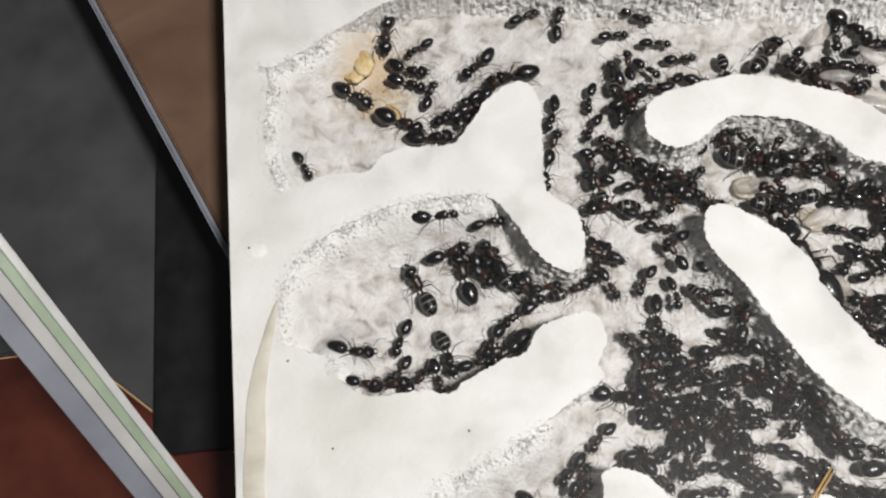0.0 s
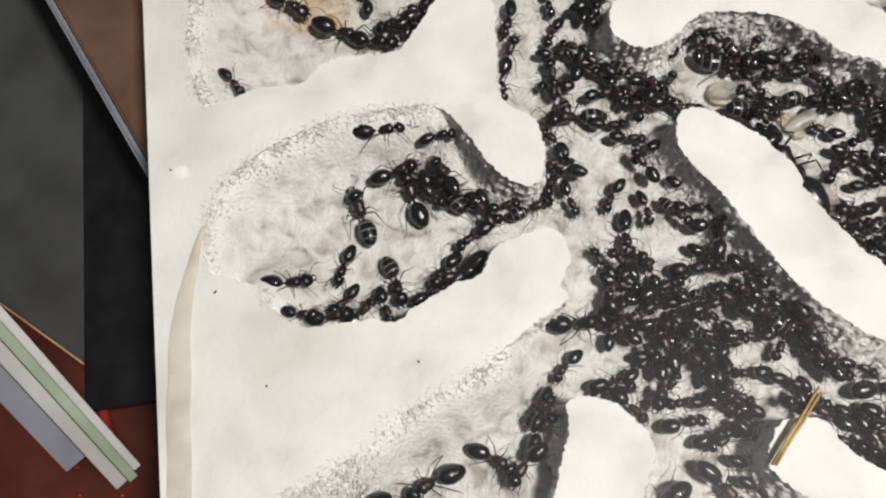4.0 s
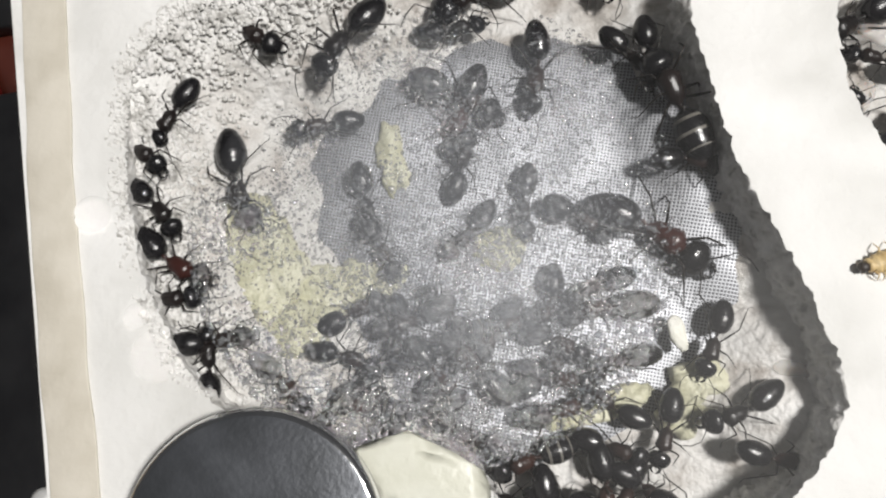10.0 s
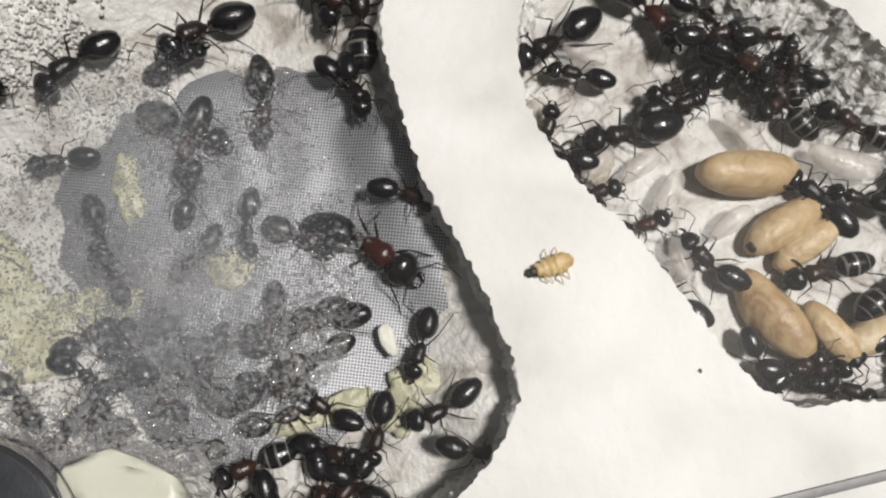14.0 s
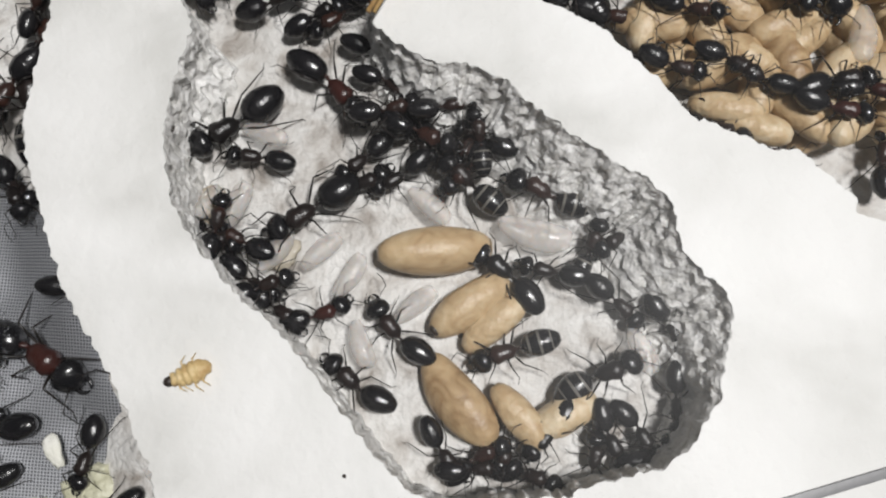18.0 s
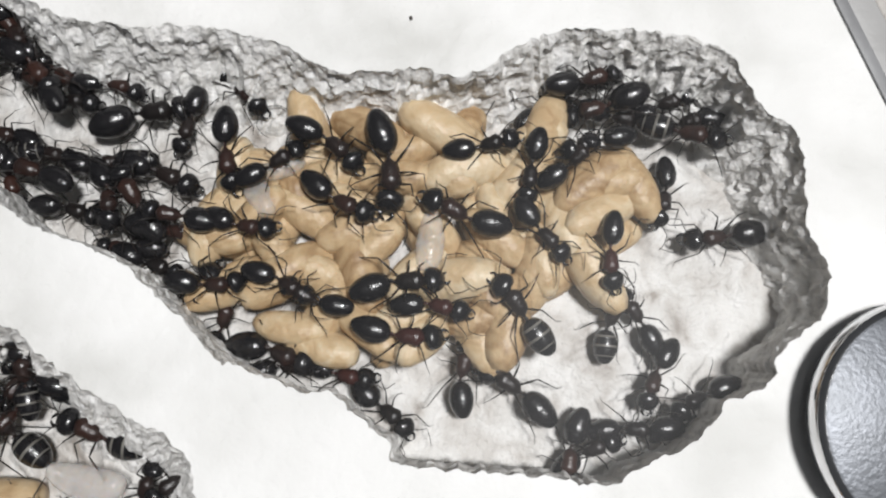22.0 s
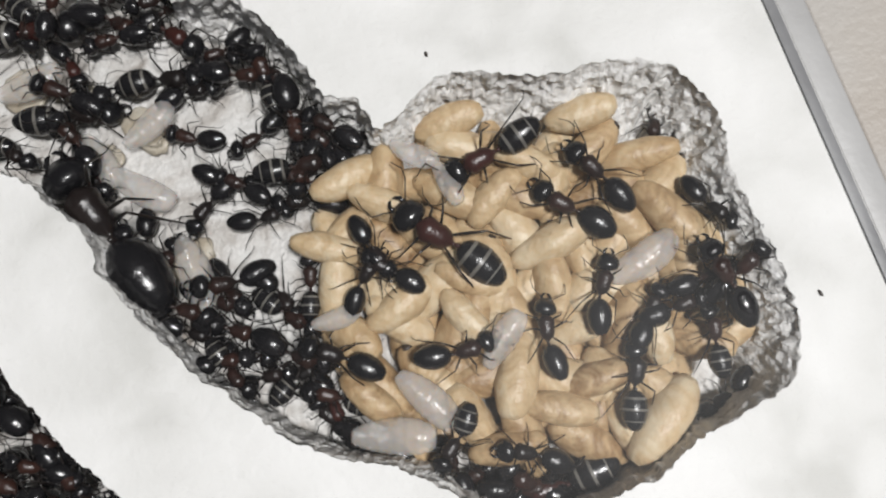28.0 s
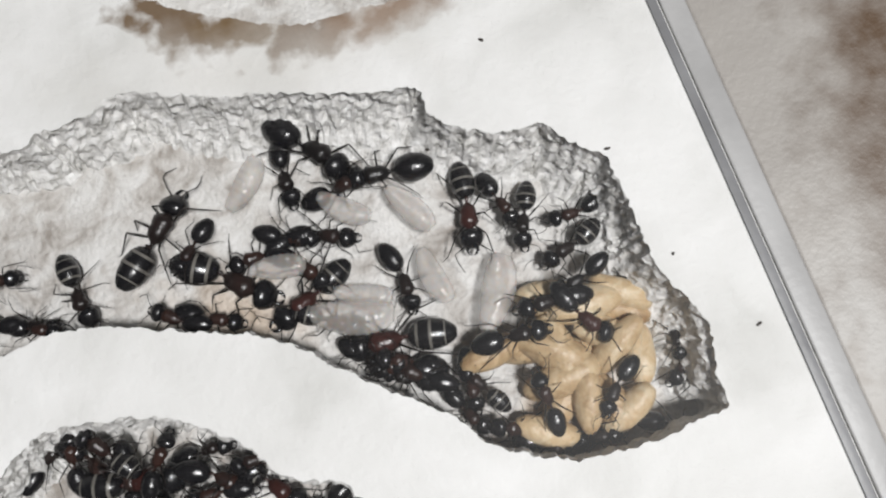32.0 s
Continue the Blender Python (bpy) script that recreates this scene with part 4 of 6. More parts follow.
BANDS_C = [
    (2.1, [(98.3, 74.0), (102.3, 67.5)]),
    (3.1, [(102.5, 80.5), (103.8, 74.5), (104.3, 69.4)]),
    (1.4, [(141.4, 73.8), (140.8, 68.1), (138.4, 61.7), (137.6, 58.5)]),
    (2.8, [(93.6, 102.0), (100.6, 99.4), (104.4, 93.8), (108.6, 89.9), (110.7, 84.9), (114.5, 81.7)]),
    (2.6, [(103.8, 84.8), (107.1, 81.8), (111.0, 80.6)]),
    (1.8, [(76.4, 96.6), (73.1, 91.6), (71.1, 87.5), (73.6, 82.6), (77.3, 78.5), (79.1, 75.0)]),
    (1.8, [(75.1, 117.5), (69.1, 115.7), (67.9, 109.7), (68.3, 104.0), (74.5, 99.9)]),
]
BANDS_D = [
    (0.9, [(83.3, 118.3), (75.1, 117.5)]),
    (0.9, [(108.9, 110.8), (115.4, 104.7), (121.5, 98.0), (127.4, 92.8)]),
    (2.0, [(61.8, 107.0), (62.9, 101.7), (60.4, 97.5)]),
    (1.5, [(78.6, 96.5), (82.4, 94.3), (85.7, 90.6)]),
    (2.0, [(58.7, 91.6), (60.3, 89.0), (61.9, 86.5)]),
    (1.3, [(111.6, 107.2), (116.2, 101.7), (119.8, 96.7), (122.9, 93.5), (127.2, 90.9), (132.4, 90.5), (137.0, 89.9)]),
    (1.7, [(138.3, 104.8), (140.4, 100.7), (141.4, 96.5), (139.7, 91.8)]),
]
BANDS_E = [
    (0.9, [(82.2, 118.4), (86.4, 118.0)]),
    (1.1, [(97.0, 114.7), (103.7, 111.7)]),
    (2.0, [(73.2, 42.0), (75.8, 44.9), (76.2, 50.1), (80.9, 50.0), (85.7, 50.0)]),
    (1.7, [(73.9, 39.5), (76.3, 36.5), (79.8, 34.3), (82.1, 31.6)]),
    (1.3, [(86.5, 46.3), (89.9, 41.9), (93.9, 38.2), (96.8, 33.1), (100.6, 26.8)]),
    (2.9, [(82.0, 68.2), (85.7, 63.8), (90.2, 58.7), (92.6, 53.8)]),
    (3.6, [(61.2, 67.5), (70.8, 67.0), (78.2, 67.3)]),
]
BANDS_F = [
    (2.2, [(91.2, 46.2), (94.9, 44.1), (97.3, 41.4)]),
    (2.2, [(70.2, 60.4), (75.0, 56.4), (73.5, 52.4)]),
    (1.8, [(67.9, 54.2), (68.6, 51.5)]),
    (2.0, [(57.3, 55.8), (52.6, 54.2), (49.6, 49.0), (47.9, 44.5)]),
    (1.5, [(60.6, 55.7), (65.8, 48.6)]),
    (2.6, [(28.6, 9.5), (36.3, 6.6), (42.4, 6.0)]),
    (6.5, [(63.9, 68.0), (74.5, 61.4), (84.1, 61.7), (88.9, 57.2)]),
]
BANDS_G = [
    (2.3, [(68.4, 52.6), (79.5, 50.4)]),
    (1.3, [(30.8, 113.9), (44.8, 119.8), (56.1, 125.9)]),
    (1.1, [(56.9, 118.0), (53.9, 101.5)]),
    (2.2, [(71.2, 125.4), (67.4, 104.0)]),
    (2.0, [(79.0, 102.8), (86.7, 106.1), (90.4, 101.2), (105.6, 99.5), (107.1, 91.9)]),
    (1.8, [(69.1, 98.3), (80.0, 98.9)]),
]
BANDS_H = [
    (1.3, [(91.2, 90.0), (95.1, 77.5), (100.7, 66.5)]),
    (2.9, [(78.8, 75.0), (82.9, 63.5), (90.0, 54.8), (93.5, 49.5)]),
    (6.7, [(63.4, 71.4), (72.2, 63.1), (79.0, 55.4)]),
    (1.8, [(101.5, 119.6), (116.6, 115.0)]),
    (2.1, [(40.6, 89.4), (45.6, 85.6), (48.4, 81.6), (53.4, 82.2)]),
    (1.5, [(39.3, 73.1), (45.8, 75.6)]),
    (1.5, [(19.6, 70.8), (26.3, 71.1), (31.4, 69.6)]),
]
BANDS_I = [
    (2.6, [(19.4, 16.5), (25.3, 16.3), (31.5, 15.2), (36.5, 12.6)]),
    (2.6, [(22.7, 21.0), (28.7, 20.7), (34.5, 19.3)]),
    (2.9, [(23.0, 17.5), (29.5, 17.0), (36.0, 17.0), (40.5, 20.5)]),
]
CROWD_BANDS = BANDS_A + BANDS_B + BANDS_C + BANDS_D + BANDS_E + BANDS_F + BANDS_G + BANDS_H + BANDS_I
# cocoons and larvae: x, y, heading, length
BROOD_COCOONS = [(76.5, 24.4, -12, 9.2), (78.0, 19.4, 17, 7.4), (75.0, 12.6, -68, 8.3), (79.3, 17.5, 23, 3.9), (79.2, 10.1, -66, 5.3), (82.4, 9.2, 10, 4.4)]
HEAP_COCOONS = [(136.3, 67.5, -62, 7.4), (126.5, 68.5, 8, 7.0), (113.5, 67.8, 20, 6.4), (118.1, 65.0, -69, 5.5), (120.5, 59.6, -120, 7.2), (126.3, 57.3, -2, 5.8), (129.9, 52.6, 33, 8.0), (122.7, 56.0, -27, 5.8), (122.1, 80.8, 1, 5.7), (132.6, 77.8, -4, 5.1), (127.1, 75.3, -40, 4.7), (108.9, 61.5, -58, 4.9), (112.5, 79.1, 11, 6.2), (114.7, 76.2, -40, 5.2), (123.5, 73.6, 30, 5.2), (119.5, 68.0, -35, 5.5), (131.7, 59.5, -92, 5.3), (136.6, 64.4, -112, 5.0), (109.3, 74.2, -29, 5.3), (117.8, 54.5, -9, 6.2)]
LOWER_COCOONS = [(117.0, 27.2, -86, 6.9), (116.2, 24.8, -1, 5.5), (128.8, 30.9, -10, 6.5), (130.8, 30.1, -83, 4.8), (114.9, 38.9, -5, 5.7), (105.3, 32.4, -40, 5.6), (102.4, 28.9, -30, 6.0), (104.0, 26.8, -35, 6.0), (110.0, 32.6, 21, 5.1), (110.2, 35.8, -51, 4.9), (116.7, 35.9, -31, 5.2), (102.9, 36.2, -78, 5.0), (124.4, 36.3, 1, 5.0), (98.8, 37.7, -30, 6.1), (109.8, 26.7, -4, 5.1), (121.8, 27.4, -101, 5.2), (104.5, 41.2, -40, 5.4), (119.2, 30.1, -61, 4.8)]
UPPER_COCOONS = [(129.5, 99.8, -43, 7.9), (129.4, 97.2, 4, 7.3), (134.7, 99.6, -35, 6.8), (134.0, 92.6, 23, 5.0), (124.2, 101.4, 6, 3.4), (137.3, 102.6, -41, 4.3), (126.5, 93.2, -34, 4.1)]
LARVAE_A = [(132.8, 64.8, 15, 5.5), (113.2, 60.1, -60, 5.3), (118.5, 79.0, -42, 3.8), (120.3, 75.8, -79, 2.5), (109.8, 58.3, -19, 5.8), (120.3, 62.5, 39, 4.5), (108.4, 68.4, 0, 3.2)]
LARVAE_B = [(107.9, 124.2, 43, 5.0), (115.9, 118.8, -44, 4.8), (121.8, 116.7, -61, 5.0), (113.4, 109.0, -20, 6.8), (115.0, 110.4, -26, 4.8), (121.7, 109.9, -81, 4.9), (126.6, 106.4, 58, 6.4), (108.4, 115.6, -14, 4.8)]
LARVAE_C = [(62.0, 32.5, 47, 3.7), (64.2, 27.9, 37, 2.9), (67.7, 26.9, 25, 3.5), (69.4, 24.3, 41, 3.3), (84.6, 23.5, -32, 5.2), (73.8, 20.6, 23, 2.9), (68.9, 18.8, -87, 2.8), (77.1, 28.1, -57, 3.6), (65.7, 37.7, -35, 3.0), (59.5, 33.2, 31, 1.9), (89.9, 12.3, -81, 2.9)]
LARVAE_D = [(114.4, 31.4, -115, 4.3), (103.3, 39.5, -79, 4.1), (105.5, 40.6, 0, 3.4)]
LARVAE_E = [(88.8, 96.9, 4, 5.3), (93.0, 88.2, -75, 4.7), (95.7, 84.6, -46, 5.2), (98.0, 76.0, -85, 6.0), (97.8, 89.8, 24, 4.7)]
COCOON_GROUPS = [(BROOD_COCOONS, -5.5), (HEAP_COCOONS, -3.4), (LOWER_COCOONS, -4.5), (UPPER_COCOONS, -5)]
LARVA_GROUPS = [(LARVAE_A, -2.8), (LARVAE_B, -4.9), (LARVAE_C, -5.6), (LARVAE_D, -3.6), (LARVAE_E, -5.4)]


# ---- round the nest ----
bm = bmesh.new()
box(bm, -0.9, -0.7, -0.068, 0.9, 0.9, -0.0382)
tagged(part("table", bm, WOOD, smooth=False), "light pine table top under the nest", "table", kind="structure")


def slab_of(name, x0, y0, z0, x1, y1, z1, material, label, category, bevel=0.5, turn=0.0):
    root_bm = bmesh.new()
    box(root_bm, (x0 - x1) / 2 * MM, (y0 - y1) / 2 * MM, (z0 - z1) / 2 * MM, (x1 - x0) / 2 * MM, (y1 - y0) / 2 * MM, (z1 - z0) / 2 * MM, bevel * MM)
    ob = tagged(part(name, root_bm, material), label, category)
    ob.matrix_basis = pose((x0 + x1) / 2 * MM, (y0 + y1) / 2 * MM, (z0 + z1) / 2 * MM, 0, 0, turn)
    return ob


GREY_PLASTIC = surface("grey_plastic", [(0.3, (0.036, 0.037, 0.038)), (0.7, (0.068, 0.07, 0.072))], 60, 6, 0.45, 0.15, 1500)
BROWN_BOARD = surface("brown_board", [(0.3, (0.10, 0.055, 0.035)), (0.7, (0.17, 0.10, 0.065))], 50, 8, 0.5, 0.2, 900, warp=1.0)
RED_GLASS = surface("dark_red_plastic", [(0.3, (0.055, 0.013, 0.009)), (0.7, (0.11, 0.03, 0.02))], 70, 6, 0.2, 0.1, 900, coat=0.4)
ALUMINIUM = surface("aluminium", [(0.3, (0.58, 0.58, 0.57)), (0.7, (0.74, 0.74, 0.73))], 150, 5, 0.3, 0.2, 2500, metal=0.3)
NEIGHBOUR = surface("grey_plaster", [(0.3, (0.30, 0.275, 0.25)), (0.5, (0.42, 0.395, 0.365)), (0.7, (0.50, 0.485, 0.46))], 45, 10, 0.5, 0.3, 1500, warp=0.6)
stained(NEIGHBOUR, (-0.0235, 0.042, 0.005), (0.011, 0.032, 1), (0.10, 0.055, 0.025), 240, (0.45, 0.95), -15)
stained(NEIGHBOUR, (-0.032, 0.0, 0.006), (0.012, 0.02, 1), (0.42, 0.36, 0.30), 120, (0.5, 0.6))
STRIP = surface("bluish_glass_edge", [(0.3, (0.16, 0.17, 0.20)), (0.7, (0.26, 0.27, 0.31))], 90, 6, 0.3, 0.15, 1500, coat=0.3)
GREEN_STRIP = surface("green_strip", [(0.3, (0.22, 0.28, 0.20)), (0.7, (0.36, 0.42, 0.33))], 120, 6, 0.4, 0.2, 1500)
PALE_EDGE = surface("pale_glass_edge", [(0.3, (0.34, 0.335, 0.33)), (0.7, (0.48, 0.475, 0.47))], 90, 6, 0.45, 0.15, 1500)
EDGE_GREY = surface("grey_glass_edge", [(0.3, (0.15, 0.15, 0.155)), (0.7, (0.26, 0.26, 0.265))], 90, 6, 0.45, 0.15, 1500)

bar = slab_of("frame_bar", -12.2, -55, -38.1, 0.9, 49, -13, BLACK, "tall black plastic bar standing beside the nest block", "frame bar")
# dark red oval on the bar's side, modelled for a glossy red reflection
bm = bmesh.new()
tube(bm, [(-5.0, 45.9, 1.5), (-7.6, 46.0, 1.5), (-10.4, 46.2, 1.5), (-13.2, 46.5, 1.4), (-14.0, 46.6, 1.4)], [1.1, 1.15, 1.4, 1.2, 0.5], 12)
part("knob", bm, RED_GLASS, bar, "dark red oval that stands in for a glossy reflection")
bm = bmesh.new()
box(bm, -8.2 * MM, 9.2 * MM, 5.0 * MM, -6.3 * MM, 12.6 * MM, 12.0 * MM, 0.3 * MM)
part("tab", bm, BLACK, bar)
slab_of("nest_stand", 1.0, -1.5, -38.1, WIDE - 1.0, TALL - 2.0, -12.1, BLACK, "black plastic stand under the plaster nest block", "stand")


def flat_piece(name, base, z0, z1, material, label, category):
    """A flat piece with the outline base, in millimetres."""
    bm = bmesh.new()
    low, high = [[bm.verts.new((x * MM, y * MM, z * MM)) for x, y in base] for z in (z0, z1)]
    bm.faces.new(high)
    bm.faces.new(low[::-1])
    for i in range(len(base)):
        bm.faces.new((low[i], low[(i + 1) % len(base)], high[(i + 1) % len(base)], high[i]))
    bmesh.ops.recalc_face_normals(bm, faces=bm.faces)
    bmesh.ops.bevel(bm, geom=list(bm.edges), offset=0.5 * MM, segments=2, affect="EDGES")
    return tagged(part(name, bm, material, smooth=False), label, category)


# black sheet laid where the soft shadow beside the stand falls
slab_of("base_plate", -26.5, 68.0, -36.0, 0.6, 220, -33.6, BLACK, "flat black sheet that stands in for the soft shadow beside the nest", "base plate")
flat_piece("tray", [(0.5, 70), (-26, 76), (-45, 93), (-170, 93), (-170, 340), (0.5, 340)], -38.1, -36.1, GREY_PLASTIC, "dark grey plastic tray lying beside the nest", "tray")
case = flat_piece("red_case", [(0.4, 45.6), (0.4, 69.5), (-26, 75.4), (-45, 92.4), (-170, 92.4), (-170, 45.6)], -38.1, -36.1, RED_GLASS, "dark red plastic case lying on the table", "case")
# its brighter edges and small raised dots
RED_EDGE = surface("bright_red_plastic", [(0.3, (0.16, 0.012, 0.012)), (0.7, (0.34, 0.035, 0.03))], 120, 6, 0.18, 0.15, 900, coat=0.5)
bm = bmesh.new()
box(bm, -150 * MM, 46.0 * MM, -36.08 * MM, -21.0 * MM, 47.6 * MM, -35.2 * MM, 0.2 * MM)
part("front_edge", bm, RED_EDGE, case, "bright red front edge")
bm = bmesh.new()
box(bm, -150 * MM, 48.7 * MM, -36.08 * MM, -21.6 * MM, 49.5 * MM, -35.0 * MM, 0.2 * MM)
part("ridge", bm, RED_EDGE, case, "bright red ridge")
bm = bmesh.new()
tube(bm, [(-20.9, 54.5, -35.4), (-23.0, 64.0, -35.4), (-25.6, 75.0, -35.4)], [0.85, 0.95, 0.95], 8)
part("side_edge", bm, RED_EDGE, case, "bright red side edge")
for x, y in ((-28.7, 63.7), (-28.8, 61.7), (-28.8, 59.0), (-28.4, 54.1), (-28.1, 52.1), (-21.0, 53.0)):
    bm = bmesh.new()
    tube(bm, [(x, y, -36.1), (x, y, -35.75), (x, y, -35.6)], [0.42, 0.4, 0.2], 10)
    part("stud", bm, RED_EDGE, case)
# flat grey-beige strip on the table along the bar
GREY_STRIP = surface("grey_beige_strip", [(0.3, (0.26, 0.235, 0.18)), (0.7, (0.38, 0.35, 0.28))], 90, 6, 0.5, 0.2, 1200)
flat_piece("lath", [(-25.9, 43.4), (-23.8, 43.4), (-23.9, -40), (-25.6, -40)], -38.15, -36.6, GREY_STRIP, "thin grey-beige strip on the table beside the bar", "lath")
flat_piece("wooden_board", [(-4.0, 100.4), (-31, 160), (-62, 230), (-4.0, 230)], -33.5, -16, BROWN_BOARD, "brown wooden board standing on the dark tray", "board")
flat_piece("glass_strip", [(-4.0, 97.2), (-31.6, 158.0), (-64.4, 230), (-62.2, 230), (-31.2, 160), (-4.0, 100.0)], -33.4, -15.4, STRIP, "bluish glass strip along the brown board", "glass strip")


def plate():
    """A thick glass plate that stands upright by the black bar, its ground edge towards the nest."""
    root = tagged(new("glass_plate"), "thick upright glass plate with a greenish ground edge", "glass plate")
    for name, off, wide, back, high, low, material in (("rib", 0.5, 1.1, 0.0, 1.0, 0.0, ALUMINIUM), ("strip", 1.7, 1.3, -0.3, 0.8, -1.2, GREEN_STRIP), ("rib", 3.3, 1.7, 0.0, 1.0, -0.4, PALE_EDGE), ("web", 5.6, 2.8, -0.6, 0.6, 6.0, STRIP)):
        bm = bmesh.new()
        box(bm, low * MM, (off - wide / 2) * MM, back * MM, 78 * MM, (off + wide / 2) * MM, (back + high) * MM, 0.15 * MM)
        part(name, bm, material, root)
    along = Vector((-0.27, 0.67, 0.69)).normalized()
    side = Vector((-0.55, -0.83, 0)).normalized()
    side = (side - along * side.dot(along)).normalized()
    m = Matrix((along, side, along.cross(side))).transposed().to_4x4()
    root.matrix_basis = Matrix.Translation((-6.1 * MM, 55.5 * MM, -8.0 * MM)) @ m


plate()


def clip():
    root = tagged(new("screw"), "small bright metal screw in the black bar", "screw")
    bm = bmesh.new()
    tube(bm, [(0, 0, 0), (0, 0, 0.5), (0, 0, 0.9)], [1.1, 1.1, 0.7], 16)
    part("head", bm, ALUMINIUM, root)
    bm = bmesh.new()
    tube(bm, [(0, 0, -2.0), (0, 0, 0.1)], [0.5, 0.5], 8)
    part("shank", bm, ALUMINIUM, root)
    root.location = (-7.2 * MM, 12.9 * MM, -12.98 * MM)


clip()

second = tagged(new("neighbouring_nest"), "second plaster nest block, grey and stained, beside the white one", "ant nest")
second.location = (192 * MM, 70 * MM, -7.0 * MM)
bm = bmesh.new()
box(bm, -39.4 * MM, -130 * MM, -31 * MM, 70 * MM, 120 * MM, 5.0 * MM, 0.4 * MM)
part("block", bm, NEIGHBOUR, second)
bm = bmesh.new()
box(bm, -41.8 * MM, -130 * MM, -31 * MM, -39.5 * MM, 120 * MM, 5.4 * MM, 0.2 * MM)
part("glass_edge", bm, PALE_EDGE, second, "grey edge of its glass side")

# pale seal along the block's long side, thin tape along the others
bm = bmesh.new()
box(bm, -1.6 * MM, -1.0 * MM, 0.004 * MM, 1.6 * MM, 86 * MM, 0.22 * MM, 0.08 * MM)
bmesh.ops.subdivide_edges(bm, edges=[e for e in bm.edges if abs(e.verts[0].co.y - e.verts[1].co.y) > 0.03], cuts=80)
for v in bm.verts:
    at = v.co.y / MM
    thin = 1.0 if at < 62 else max(0.15, 1 - ((at - 62) / 26) ** 2)
    v.co.x = v.co.x * thin + (1.9 + 0.04 * max(0.0, at - 35) + 0.0095 * max(0.0, at - 66) ** 2 + 0.3 * noise.noise(Vector((0, v.co.y * 160, 3)))) * MM
part("seal_strip", bm, EDGE_MAT, nest, "beige strip of sealant under the glass edge")
for name, x0, y0, x1, y1 in (("edge_tape", WIDE - 1.0, -2.0, WIDE - 0.15, TALL), ("edge_tape", 1.0, -0.35, WIDE - 1.2, 0.35)):
    bm = bmesh.new()
    box(bm, x0 * MM, y0 * MM, 0.004 * MM, x1 * MM, y1 * MM, 0.24 * MM, 0.06 * MM)
    part(name, bm, EDGE_GREY, nest, "thin grey line of sealant along the glass edge")


MIST_AT = (28.0, 28.0, 17.2, 17.0)


def film_material(name, gloss, haze):
    """Clear sheet: mostly see-through, a little gloss, and a thin haze."""
    m = bpy.data.materials.new(name)
    m.use_nodes = True
    nt = m.node_tree
    nt.nodes.remove(nt.nodes["Principled BSDF"])
    out = nt.nodes["Material Output"]
    clear, gl, di = nt.nodes.new("ShaderNodeBsdfTransparent"), nt.nodes.new("ShaderNodeBsdfGlossy"), nt.nodes.new("ShaderNodeBsdfDiffuse")
    gl.inputs["Roughness"].default_value = 0.42
    di.inputs["Color"].default_value = (0.13, 0.138, 0.152, 1)
    mix1, mix2 = nt.nodes.new("ShaderNodeMixShader"), nt.nodes.new("ShaderNodeMixShader")
    mix1.inputs[0].default_value = gloss
    nt.links.new(clear.outputs[0], mix1.inputs[1])
    nt.links.new(gl.outputs[0], mix1.inputs[2])
    nt.links.new(mix1.outputs[0], mix2.inputs[1])
    sheen, veil = nt.nodes.new("ShaderNodeBsdfGlossy"), nt.nodes.new("ShaderNodeMixShader")
    sheen.inputs["Roughness"].default_value, veil.inputs[0].default_value = 0.68, 0.3
    sheen.inputs["Color"].default_value = (0.75, 0.77, 0.8, 1)
    nt.links.new(di.outputs[0], veil.inputs[1])
    nt.links.new(sheen.outputs[0], veil.inputs[2])
    nt.links.new(veil.outputs[0], mix2.inputs[2])
    mix2.inputs[0].default_value = 0.0
    if haze:
        co, nz, rp = nt.nodes.new("ShaderNodeTexCoord"), nt.nodes.new("ShaderNodeTexNoise"), nt.nodes.new("ShaderNodeMapRange")
        nz.inputs["Scale"].default_value, nz.inputs["Detail"].default_value = 70, 8
        nt.links.new(co.outputs["Object"], nz.inputs["Vector"])
        rp.inputs["From Min"].default_value, rp.inputs["From Max"].default_value = 0.25, 0.75
        rp.inputs["To Min"].default_value, rp.inputs["To Max"].default_value = 0.3 * haze, 0.8 * haze
        nt.links.new(nz.outputs["Fac"], rp.inputs["Value"])
        mp, ln, fade, mul = nt.nodes.new("ShaderNodeMapping"), nt.nodes.new("ShaderNodeVectorMath"), nt.nodes.new("ShaderNodeMapRange"), nt.nodes.new("ShaderNodeMath")
        mp.vector_type = "TEXTURE"
        mp.inputs["Location"].default_value = (MIST_AT[0] * MM, MIST_AT[1] * MM, 0)
        mp.inputs["Scale"].default_value = (MIST_AT[2] * MM, MIST_AT[3] * MM, 1)
        nt.links.new(co.outputs["Object"], mp.inputs["Vector"])
        ln.operation, mul.operation = "LENGTH", "MULTIPLY"
        nt.links.new(mp.outputs[0], ln.inputs[0])
        fade.inputs["From Min"].default_value, fade.inputs["From Max"].default_value = 0.97, 0.5
        nt.links.new(ln.outputs["Value"], fade.inputs["Value"])
        nt.links.new(rp.outputs[0], mul.inputs[0])
        nt.links.new(fade.outputs[0], mul.inputs[1])
        nt.links.new(mul.outputs[0], mix2.inputs[0])
    nt.links.new(mix2.outputs[0], out.inputs["Surface"])
    return m


bm = bmesh.new()
box(bm, 0.4 * MM, 0.1 * MM, 0.26 * MM, (WIDE - 0.2) * MM, (TALL - 0.5) * MM, 1.24 * MM)
glass = part("glass_cover", bm, film_material("clear_cover", 0.004, 0.0), nest, "clear glass cover over the chambers", smooth=False)
glass.visible_shadow = False

